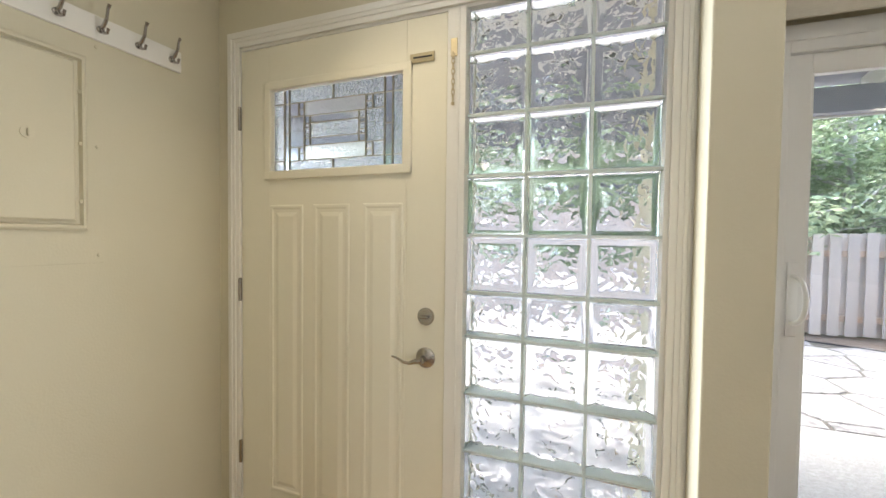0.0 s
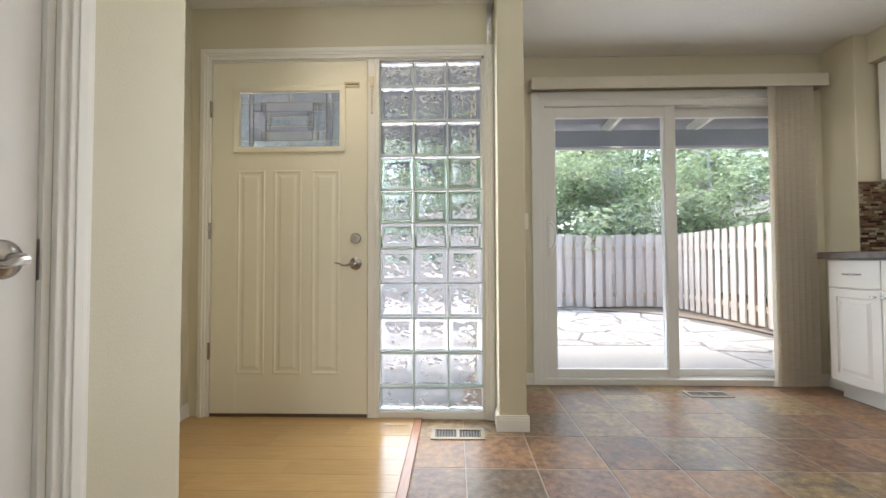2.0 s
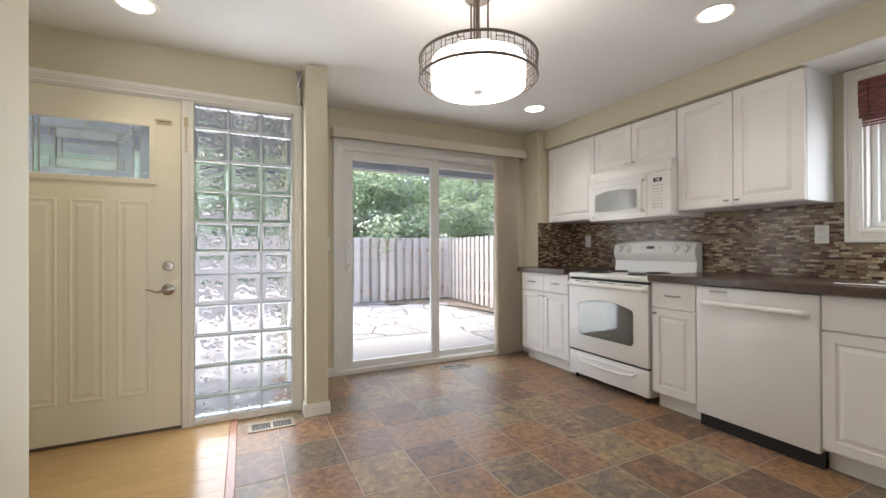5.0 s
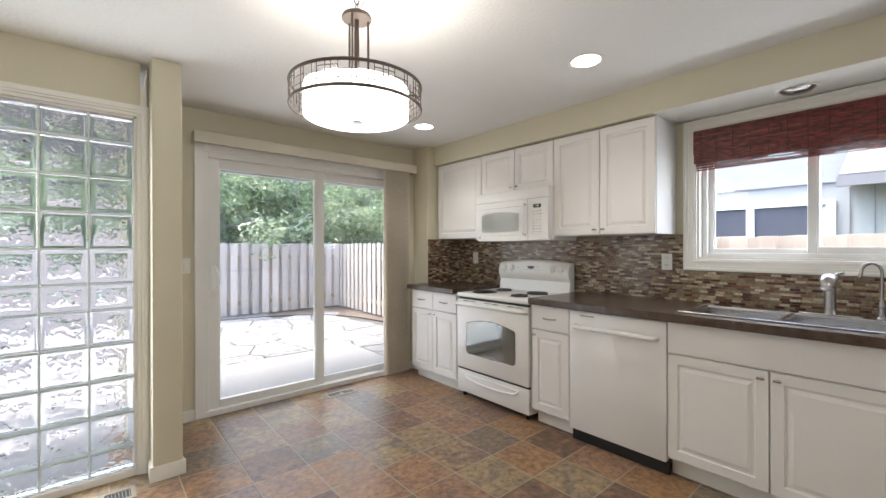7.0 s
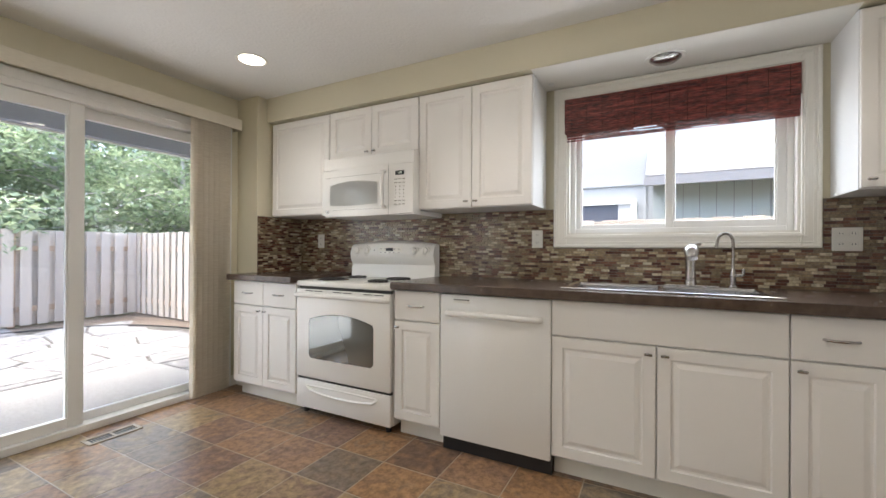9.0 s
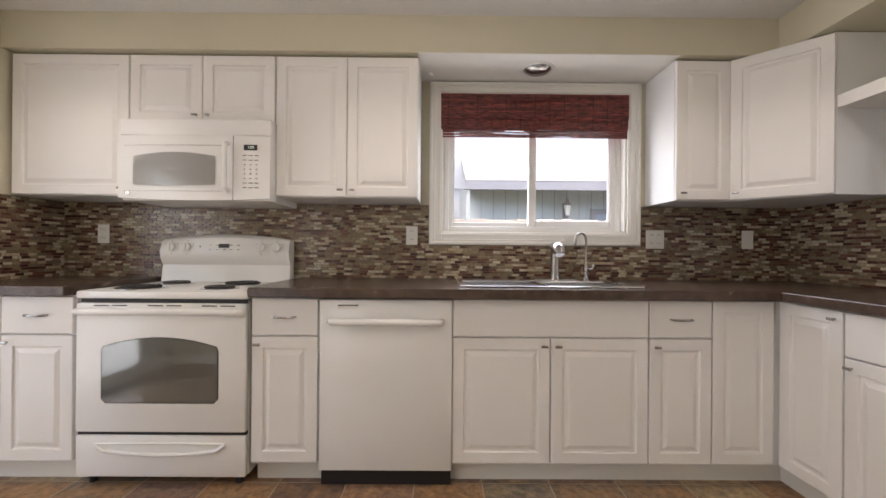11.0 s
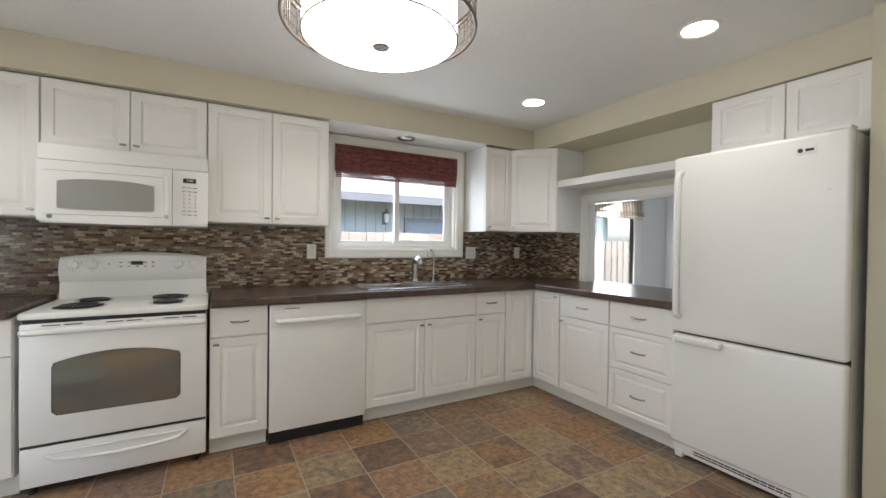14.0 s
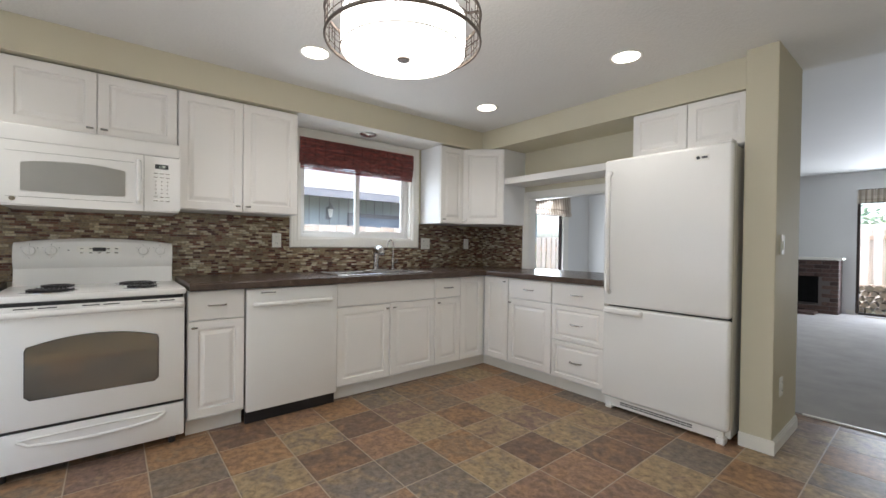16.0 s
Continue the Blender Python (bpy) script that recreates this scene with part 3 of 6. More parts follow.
lever_set(door, 0.845, 0.858, -1)
bolt = part("deadbolt", lathe([(0, 0), (0.031, 0), (0.031, 0.006), (0.026, 0.012), (0.0, 0.013)], 24, pose(0.845, 0, 1.003, 90)), NICKEL, door, "brushed nickel deadbolt", True)
part("thumb_turn", box(0.830, 0.860, -0.026, -0.012, 0.998, 1.008, 0.003), NICKEL, bolt)
slot = part("chain_slide", box(0.776, 0.868, -0.008, 0.0, 1.880, 1.912, 0.003), BRASS, door, "brass door chain slide")
part("slide_groove", box(0.79, 0.86, -0.0095, -0.007, 1.894, 1.899), DARK, slot)
chain = thing("door_chain", pose(-0.262, YD - 0.018, 1.93), "short brass security chain on the door post", "door chain")
part("chain_plate", box(-0.012, 0.012, 0, 0.006, -0.03, 0.03, 0.002), BRASS, chain)
for i in range(9):
    ring = tube([(0.0055 * math.cos(a) * (i % 2), -0.006 + 0.0055 * math.cos(a) * (1 - i % 2), -0.03 - 0.017 * i + 0.012 * math.sin(a)) for a in (2 * math.pi * k / 10 for k in range(10))], 0.0016, 5, True)
    part("chain_link", ring, BRASS, chain)
part("chain_end", lathe([(0, -0.007), (0.006, -0.004), (0.006, 0.004), (0, 0.007)], 10, pose(0, -0.006, -0.186)), BRASS, chain)

# glass blocks
blocks = tagged(thing("window_1", pose(-0.222, YD + 0.012, 0.042), "", ""), "panel of wavy clear glass blocks beside the door", "window", "", "structure")


def glass_block(w, h):
    """A moulded block: a clear bevelled rim round a sunken wavy face, front and back."""
    bm = bmesh.new()
    rings = []
    for ins, y in ((0.024, 0.0035), (0.019, 0.0005), (0.008, 0.0), (0.002, 0.003), (0.0, 0.010), (0.0, 0.075), (0.002, 0.082), (0.008, 0.085), (0.019, 0.0845), (0.024, 0.0815)):
        rings.append([bm.verts.new(c) for c in ((0.0035 + ins, y, 0.0035 + ins), (w - ins, y, 0.0035 + ins), (w - ins, y, h - ins), (0.0035 + ins, y, h - ins))])
    for a, b in zip(rings, rings[1:]):
        for j in range(4):
            bm.faces.new((a[j], a[(j + 1) % 4], b[(j + 1) % 4], b[j]))
    for ring in (rings[0], rings[-1]):
        bm.faces.new(ring).material_index = 1
    return bm


rows_h = [0.130, 0.196, 0.200, 0.200, 0.198, 0.150, 0.193, 0.200, 0.202, 0.205, 0.146]
meshes = {}
z = 0.0
bw = 0.590 / 3
for h in rows_h:
    for c in range(3):
        key = round(h, 3)
        if key not in meshes:
            b = glass_block(bw - 0.007, h - 0.007)
            ob = part("glass_block", b, BLOCKEDGE, blocks, "", True)
            ob.data.materials.append(BLOCKGLASS)
            meshes[key] = ob.data
        else:
            ob = new("glass_block", meshes[key])
            ob.parent = blocks
        ob.location = (c * bw, 0, z)
        ob.visible_shadow = False
    z += h
joint = bmesh.new()
for i in range(1, 3):
    joint = join(joint, box(i * bw - 0.004, i * bw + 0.004, 0.002, 0.08, 0, z))
acc = 0
for h in rows_h[:-1]:
    acc += h
    joint = join(joint, box(0, 0.590, 0.0025, 0.0795, acc - 0.004, acc + 0.004))
SILICONE = translucent(mat("pale_silicone", (0.74, 0.80, 0.77), 0.3), 0.35)
jo = part("block_joint", joint, SILICONE, blocks, "translucent joints")
jo.visible_shadow = False

# entry floor: laminate planks with a reddish edge strip
wood = tagged(new("floor_entry"), "honey-coloured wood laminate floor at the front door", "floor", "", "structure")
x_right, y_near = 0.012, 0.30
pw = 0.0635
k, y = 0, y_near + 0.03
while y < YD:
    y1 = min(y + pw * 2, YD)
    cuts = [XW, XW + 0.3 + 0.37 * ((k * 7) % 5) / 2.2, x_right - 0.03]
    for a, b in zip(cuts, cuts[1:]):
        if b - a > 0.02:
            part("plank", box(a + 0.0005, b - 0.0005, y + 0.0005, y1 - 0.0005, -0.0014, 0.008), WOODFLOOR, wood)
    y, k = y1, k + 1
part("edge_strip", join(box(x_right - 0.03, x_right + 0.012, y_near - 0.01, YD - 0.01, -0.0014, 0.012, 0.004), box(XC, x_right - 0.03, y_near - 0.01, y_near + 0.03, -0.0014, 0.012, 0.004)), WOODTRIM, wood, "reddish edge strip")


# ---------------------------------------------------------------- patio door
pd = tagged(thing("door_2", pose(0, YP, 0), "", ""), "white vinyl sliding glass patio door, closed", "patio door", "", "structure")
X0, X1, ZT = 0.825, 2.742, 2.105
frame_bm = join(box(X0 - 0.05, X0 + 0.012, -0.018, 0.0, 0, ZT + 0.02, 0.004), box(X1 - 0.012, X1 + 0.05, -0.018, 0.0, 0, ZT + 0.02, 0.004), box(X0 + 0.012, X1 - 0.012, -0.018, 0.0, ZT - 0.042, ZT + 0.02, 0.004),
                box(X0 + 0.011, X0 + 0.045, -0.012, 0.13, 0, ZT - 0.015, 0.003), box(X1 - 0.045, X1 - 0.011, -0.012, 0.13, 0, ZT - 0.015, 0.003), box(X0 + 0.045, X1 - 0.045, -0.012, 0.13, ZT - 0.085, ZT - 0.016, 0.003),
                box(X0 - 0.02, X1 + 0.02, -0.02, 0.13, 0.0, 0.045, 0.004))
part("door_frame", frame_bm, VINYL, pd)


def sash(x0, x1, z0, z1, y0, y1, w, bottom, parent, name="sash"):
    s = join(box(x0, x0 + w, y0, y1, z0, z1, 0.004), box(x1 - w, x1, y0, y1, z0, z1, 0.004), box(x0 + w, x1 - w, y0, y1, z1 - w, z1, 0.004), box(x0 + w, x1 - w, y0, y1, z0, z0 + bottom, 0.004),
             box(x0 + w, x0 + w + 0.008, y0 + 0.008, y1 - 0.008, z0 + bottom, z1 - w), box(x1 - w - 0.008, x1 - w, y0 + 0.008, y1 - 0.008, z0 + bottom, z1 - w))
    so = part(name, s, VINYL, parent)
    p = part("pane", box(x0 + w, x1 - w, (y0 + y1) / 2 - 0.003, (y0 + y1) / 2 + 0.003, z0 + bottom, z1 - w), PANE, so)
    p.visible_shadow = False
    return so


sl = sash(X0 + 0.045, 1.825, 0.046, ZT - 0.085, 0.012, 0.050, 0.078, 0.062, pd, "sliding_sash")
sash(1.755, X1 - 0.045, 0.046, ZT - 0.085, 0.062, 0.098, 0.070, 0.052, pd, "fixed_sash")
hx = X0 + 0.082
hb = join(box(hx - 0.018, hx + 0.018, 0.004, 0.013, 0.93, 1.22, 0.004), tube([(hx + 0.026 * math.sin(a), 0.006 - 0.052 * math.sin(a) ** 0.7, 1.075 - 0.092 * math.cos(a)) for a in (math.pi * i / 14 for i in range(15))], 0.009, 10))
part("pull_handle", hb, VINYL, sl, "white pull handle", True)

val = thing("blind_valance", pose(0.758, YP - 0.003, 2.105), "cream fabric-covered blind valance over the patio door", "valance")
part("valance_board", join(box(0, 2.06, -0.11, -0.10, 0, 0.088, 0.004), box(0, 0.010, -0.10, 0, 0, 0.088, 0.003), box(2.05, 2.06, -0.10, 0, 0, 0.088, 0.003), box(0.010, 2.05, -0.10, 0, 0.078, 0.088)), VALANCE, val)
part("head_rail", box(0.03, 2.03, -0.075, -0.03, 0.04, 0.078), VINYL, val)
vb = thing("vertical_blinds", pose(2.435, YP - 0.052, 0), "beige woven vertical blinds stacked open beside the patio door", "blinds")
for i in range(13):
    a = radians(19 + (5 if i % 2 else -4))
    c, s = math.cos(a) * 0.044, math.sin(a) * 0.044
    x = 0.012 + i * 0.0208
    bm = bmesh.new()
    vs = []
    for q in (-1, -0.5, 0, 0.5, 1):
        bow = 0.006 * (1 - q * q)
        vs.append((x + q * c + bow * math.sin(a), -0.035 + q * s - bow * math.cos(a)))
    lo = [bm.verts.new((px, py, 0.022)) for px, py in vs]
    hi = [bm.verts.new((px, py, 2.12)) for px, py in vs]
    for j in range(4):
        bm.faces.new((lo[j], lo[j + 1], hi[j + 1], hi[j]))
    ex = bmesh.ops.solidify(bm, geom=bm.faces[:], thickness=0.0012)
    part("vane", bm, BLINDS, vb)


# ---------------------------------------------------------------- kitchen cabinets
DOORP = [(0, 0), (0, 0.016), (0.003, 0.019), (0.052, 0.019), (0.056, 0.0105), (0.065, 0.0100), (0.086, 0.0180), (0.090, 0.0180)]
DRAWP = [(0, 0), (0, 0.016), (0.003, 0.019), (0.006, 0.019)]
DRAWR = [(0, 0), (0, 0.016), (0.003, 0.019), (0.034, 0.019), (0.038, 0.0105), (0.045, 0.0100), (0.061, 0.0180), (0.065, 0.0180)]


def knob(parent, x, z):
    k = join(cyl(0.005, 0, 0.018, 10, m=pose(x, -0.018, z, 90)), box(x - 0.017, x + 0.017, -0.044, -0.034, z - 0.006, z + 0.006, 0.004))
    part("knob", k, PULL, parent, "small chrome bar knob", True)


def bar_pull(parent, x, z, w=0.10):
    pts = [(x - w / 2, -0.018, z), (x - w / 2 + 0.004, -0.034, z), (x - w / 4, -0.043, z), (x, -0.046, z), (x + w / 4, -0.043, z), (x + w / 2 - 0.004, -0.034, z), (x + w / 2, -0.018, z)]
    part("handle", tube(pts, 0.0055, 8), PULL, parent, "arched chrome pull", True)


def cabinet(name, m, w, h, d, fronts, label, toe=0.0, side=CABSIDE):
    """A box with fronts (x, z, width, height, kind, handle); its front plane is y = 0 and it faces -y."""
    c = thing(name, m, label, "cabinet", name + "s")
    part("body", box(0, w, 0.001, d, toe, h), side, c)
    if toe:
        part("toe_kick", box(0, w, 0.062, 0.075, 0, toe), TRIM, c)
    for x, z, fw, fh, kind, hd in fronts:
        prof = {"door": DOORP, "drawer": DRAWP, "raised": DRAWR}[kind]
        f = part("drawer_front" if kind != "door" else "door", moved(raised(fw, fh, prof), pose(x, 0, z)), CAB, c)
        if hd == "pull":
            bar_pull(f, x + fw / 2, z + fh / 2)
        elif hd:
            hx, hz = {"tl": (0.03, fh - 0.035), "tr": (fw - 0.03, fh - 0.035), "bl": (0.03, 0.035), "br": (fw - 0.03, 0.035)}[hd]
            knob(f, x + hx, z + hz)
    return c


XB = 2.690                      # carcass fronts of the base units on the window wall
XU = 3.002                      # carcass fronts of the wall units
CT = 0.942                      # counter top
G = 0.003


def base_e(y_left, w, fronts, label):
    return cabinet("base_cabinet", pose(XB, y_left, 0, 0, 0, EAST), w, 0.894, XE - XB - 0.003, fronts, label, 0.105)


base_e(1.890, 0.675, [(G, 0.715, 0.330, 0.174, "drawer", "pull"), (0.336, 0.715, 0.336, 0.174, "drawer", "pull"), (G, 0.118, 0.330, 0.590, "door", "tr"), (0.336, 0.118, 0.336, 0.590, "door", "tl")], "white base cabinet with two drawers and two doors beside the range")
base_e(0.385, 0.315, [(G, 0.715, 0.309, 0.174, "drawer", "pull"), (G, 0.118, 0.309, 0.590, "door", "tl")], "narrow white base cabinet between range and dishwasher")
base_e(-0.560, 0.930, [(G, 0.715, 0.924, 0.174, "drawer", ""), (G, 0.118, 0.459, 0.590, "door", "tr"), (0.468, 0.118, 0.459, 0.590, "door", "tl")], "white sink base cabinet with two raised-panel doors")
base_e(-1.490, 0.300, [(G, 0.715, 0.294, 0.174, "drawer", "pull"), (G, 0.118, 0.294, 0.590, "door", "tl")], "narrow white base cabinet with one drawer beside the sink")
cc = base_e(-1.790, 0.50, [(G, 0.118, 0.290, 0.772, "door", "")], "white corner base cabinet with two angled-in doors")
YB = -2.092 - 0.032             # carcass fronts of the south base units


def base_s(x_left, w, fronts, label):
    return cabinet("base_cabinet", pose(x_left, YB, 0, 0, 0, SOUTH), w, 0.894, YB - YS - 0.003, fronts, label, 0.105)


base_s(2.362, 0.475, [(G, 0.715, 0.469, 0.174, "drawer", "pull"), (G, 0.118, 0.469, 0.590, "door", "tl")], "white base cabinet with a drawer over one door")
base_s(1.884, 0.47, [(G, 0.715, 0.464, 0.174, "drawer", "pull"), (G, 0.425, 0.464, 0.284, "raised", "pull"), (G, 0.118, 0.464, 0.301, "raised", "pull")], "white three-drawer base cabinet beside the refrigerator")
cc2 = cabinet("base_cabinet", pose(2.752, YB, 0, 0, 0, SOUTH), 0.387, 0.894, 0.3, [(0.086, 0.118, 0.298, 0.772, "door", "tr")], "white corner base cabinet door return", 0.105)


def upper_e(y_left, w, z0, fronts, label):
    return cabinet("wall_cabinet", pose(XU, y_left, z0, 0, 0, EAST), w, SOFF - 0.006 - z0, XE - XU - 0.003, fronts, label)


ZU, HU = 1.405, 0.772
upper_e(1.842, 0.638, ZU, [(G, 0.004, 0.632, HU - 0.008, "door", "br")], "white single-door wall cabinet in the corner")
upper_e(1.202, 0.795, 1.806, [(G, 0.003, 0.392, 0.365, "door", "br"), (0.399, 0.003, 0.392, 0.365, "door", "bl")], "short white wall cabinet above the microwave")
upper_e(0.404, 0.778, ZU, [(G, 0.004, 0.383, HU - 0.008, "door", "br"), (0.391, 0.004, 0.384, HU - 0.008, "door", "bl")], "white two-door wall cabinet beside the window")
upper_e(-1.790, 0.305, ZU, [(G, 0.004, 0.297, HU - 0.008, "door", "bl")], "narrow white wall cabinet beside the window")
# diagonal corner unit
ck = thing("wall_cabinet", pose(0, 0, ZU), "white diagonal corner wall cabinet", "cabinet", "wall_cabinets")
outline = [(XU, -2.098), (XE - 0.003, -2.098), (XE - 0.003, YS + 0.003), (2.69, YS + 0.003), (2.69, -2.392)]
bm = bmesh.new()
f = bm.faces.new([bm.verts.new((x, y, 0)) for x, y in outline])
g = bmesh.ops.extrude_face_region(bm, geom=[f])
bmesh.ops.translate(bm, verts=[v for v in g["geom"] if isinstance(v, bmesh.types.BMVert)], vec=(0, 0, SOFF - 0.006 - ZU))
part("body", bm, CABSIDE, ck)
L = math.hypot(XU - 2.69, 2.392 - 2.098)
ang = math.degrees(math.atan2(-2.392 + 2.098, 2.69 - XU))
df = part("door", moved(raised(L - 0.012, HU - 0.008, DOORP), pose(XU, -2.098, 0.004, 0, 0, ang) @ pose(0.006, 0, 0)), CAB, ck)
kn = join(cyl(0.005, 0, 0.018, 10, m=pose(0.035, -0.018, 0.035, 90)), box(0.018, 0.052, -0.044, -0.034, 0.029, 0.041, 0.004))
part("knob", moved(kn, pose(XU, -2.098, 0.004, 0, 0, ang)), CHROME, df, "small chrome bar knob", True)
# over the refrigerator
cabinet("wall_cabinet", pose(1.334, -2.345, 1.85, 0, 0, SOUTH), 0.732, SOFF - 0.006 - 1.85, 0.36, [(G, 0.003, 0.372, 0.324, "door", ""), (0.380, 0.003, 0.349, 0.324, "door", "")], "short white wall cabinet above the refrigerator")
shelf = thing("display_shelf", pose(1.32, -2.70, 1.815), "white shelf above the pass-through", "shelf")
part("board", box(0, 1.368, -0.015, 0.31, 0, 0.062, 0.003), CAB, shelf)

# worktop
ctop = thing("worktop", pose(0, 0, CT - 0.045), "dark brown laminate worktop with a rounded edge", "worktop")
XF, YF = 2.622, -2.070          # front edges
part("slab_range_side", box(XF, XE - 0.001, 1.216, 1.912, 0, 0.045, 0.006), COUNTER, ctop)
SX0, SX1, SY0, SY1 = 2.742, 3.216, -1.468, -0.615   # sink cut-out
me_top = bmesh.new()
grid_x, grid_y = [XF, SX0, SX1, XE - 0.001], [YS + 0.001, SY0, SY1, 0.382]
tv = {(i, j, k): me_top.verts.new((x, y, z)) for i, x in enumerate(grid_x) for j, y in enumerate(grid_y) for k, z in enumerate((0.0, 0.045))}
for i in range(3):
    for j in range(3):
        if (i, j) == (1, 1):
            continue
        for k in (0, 1):
            me_top.faces.new((tv[i, j, k], tv[i + 1, j, k], tv[i + 1, j + 1, k], tv[i, j + 1, k]))
for i in range(3):
    for j in (0, 3):
        me_top.faces.new((tv[i, j, 0], tv[i + 1, j, 0], tv[i + 1, j, 1], tv[i, j, 1]))
        me_top.faces.new((tv[j, i, 0], tv[j, i + 1, 0], tv[j, i + 1, 1], tv[j, i, 1]))
for j in (1, 2):
    me_top.faces.new((tv[1, j, 0], tv[2, j, 0], tv[2, j, 1], tv[1, j, 1]))
    me_top.faces.new((tv[j, 1, 0], tv[j, 2, 0], tv[j, 2, 1], tv[j, 1, 1]))
bmesh.ops.bevel(me_top, geom=[q for q in me_top.edges if all(abs(v.co.x - XF) < 1e-5 for v in q.verts) and abs(q.verts[0].co.z - q.verts[1].co.z) < 1e-5], offset=0.008, segments=3, affect="EDGES")
part("slab_sink_side", me_top, COUNTER, ctop)
part("slab_pass_through", box(1.41, XF, YS - 0.18, YF, 0, 0.045, 0.006), COUNTER, ctop)

# pass-through lining and casing
pc = join(box(2.63, 2.705, YS, YS + 0.016, CT, 1.762, 0.003), box(1.33, 2.63, YS, YS + 0.016, 1.692, 1.762, 0.003), box(2.618, 2.631, YS - 0.096, YS + 0.004, CT, 1.69), box(1.40, 2.618, YS - 0.096, YS + 0.004, 1.678, 1.691))
structure("trim_pass_through", pc, TRIM, "white casing and lining of the pass-through", "trim")


# ---------------------------------------------------------------- window over the sink
WY0, WY1, WZ0, WZ1 = -0.51, -1.675, 1.235, 2.10
cas = join(box(XE - 0.020, XE, WY0, WY0 + 0.083, 1.155, 2.178, 0.004), box(XE - 0.020, XE, WY1 - 0.083, WY1, 1.155, 2.178, 0.004), box(XE - 0.020, XE, WY1, WY0, WZ1, 2.178, 0.004), box(XE - 0.022, XE, WY1, WY0, 1.155, WZ0, 0.004),
           box(XE, XE + 0.06, WY0 - 0.012, WY0, WZ0, WZ1), box(XE, XE + 0.06, WY1, WY1 + 0.012, WZ0, WZ1), box(XE, XE + 0.06, WY1 + 0.012, WY0 - 0.012, WZ1 - 0.012, WZ1), box(XE, XE + 0.06, WY1 + 0.012, WY0 - 0.012, WZ0, WZ0 + 0.012))
for i0, i1, d in ((0.006, 0.020, 0.027), (0.030, 0.036, 0.024), (0.058, 0.072, 0.026)):
    y0, y1, z0, z1 = WY1 - 0.083 + i0, WY0 + 0.083 - i0, 1.155 + i0 * 0.96, 2.178 - i0 * 0.94
    w_ = i1 - i0
    cas = join(cas, box(XE - d, XE - 0.018, y0, y0 + w_, z0, z1, 0.002), box(XE - d, XE - 0.018, y1 - w_, y1, z0, z1, 0.002), box(XE - d, XE - 0.018, y0 + w_, y1 - w_, z0, z0 + w_, 0.002), box(XE - d, XE - 0.018, y0 + w_, y1 - w_, z1 - w_, z1, 0.002))
structure("trim_window", cas, TRIM, "white moulded window casing", "trim")
win = tagged(thing("window_2", pose(XE + 0.055, WY0 - 0.012, 0, 0, 0, EAST), "", ""), "white vinyl horizontal sliding window over the sink", "window", "", "structure")
WW = WY0 - WY1 - 0.024
wf = join(box(0, 0.03, 0, 0.07, WZ0 + 0.012, WZ1 - 0.012, 0.003), box(WW - 0.03, WW, 0, 0.07, WZ0 + 0.012, WZ1 - 0.012, 0.003), box(0.03, WW - 0.03, 0, 0.07, WZ1 - 0.045, WZ1 - 0.012, 0.003), box(0.03, WW - 0.03, 0, 0.07, WZ0 + 0.012, WZ0 + 0.04, 0.003))
part("window_frame", wf, VINYL, win)
sash(0.028, 0.600, WZ0 + 0.038, WZ1 - 0.043, 0.036, 0.062, 0.030, 0.030, win, "fixed_sash")
sash(0.545, WW - 0.028, WZ0 + 0.038, WZ1 - 0.043, 0.008, 0.034, 0.042, 0.040, win, "sliding_sash")

bs = thing("bamboo_shade", pose(XE - 0.012, -0.498, 2.095, 0, 0, EAST), "raised dark red woven bamboo roman shade", "window shade")
random.seed(3)
WB = 1.172


def slats(z0, z1, y, name):
    """A woven run of thin sticks from z0 down to z1."""
    bm = bmesh.new()
    vs, fs = [], []
    z = z0
    while z > z1:
        h = random.uniform(0.0032, 0.0058)
        yy = y + random.uniform(-0.0012, 0.0012)
        x = 0.0
        while x < WB:
            ln_ = min(random.uniform(0.12, 0.7), WB - x)
            if random.random() < 0.09:
                x += min(ln_, 0.12)
                continue
            b = len(vs)
            vs += [(x, yy, z), (x + ln_ - 0.001, yy, z), (x + ln_ - 0.001, yy, z - h + 0.0006), (x, yy, z - h + 0.0006), (x, yy + 0.003, z), (x + ln_ - 0.001, yy + 0.003, z), (x + ln_ - 0.001, yy + 0.003, z - h + 0.0006), (x, yy + 0.003, z - h + 0.0006)]
            fs += [(b, b + 1, b + 2, b + 3), (b + 4, b + 7, b + 6, b + 5), (b, b + 4, b + 5, b + 1), (b + 3, b + 2, b + 6, b + 7)]
            x += ln_
        z -= h
    me = bpy.data.meshes.new(name)
    me.from_pydata(vs, [], fs)
    me.materials.append(BAMBOO)
    ob = new(name, me)
    ob.parent = bs
    ob["kind"] = "stuff"
    return ob


slats(0.0, -0.150, -0.028, "slat_valance")
slats(-0.10, -0.215, -0.018, "slat_fold")
slats(-0.16, -0.262, -0.007, "slat_fold")
part("shade_backing", box(0.004, WB - 0.004, 0.0, 0.004, -0.16, 0), BAMBOO, bs)
part("head_rail", box(0, WB, -0.02, 0.004, -0.002, 0.004), BAMBOO, bs)
TWINE = mat("dark_twine", (0.03, 0.014, 0.012), 0.8)
for i in range(13):
    x = 0.045 + i * (WB - 0.09) / 12
    part("twine", join(box(x - 0.001, x + 0.001, -0.0305, -0.028, -0.150, 0), box(x - 0.001, x + 0.001, -0.0205, -0.0185, -0.215, -0.150)), TWINE, bs)


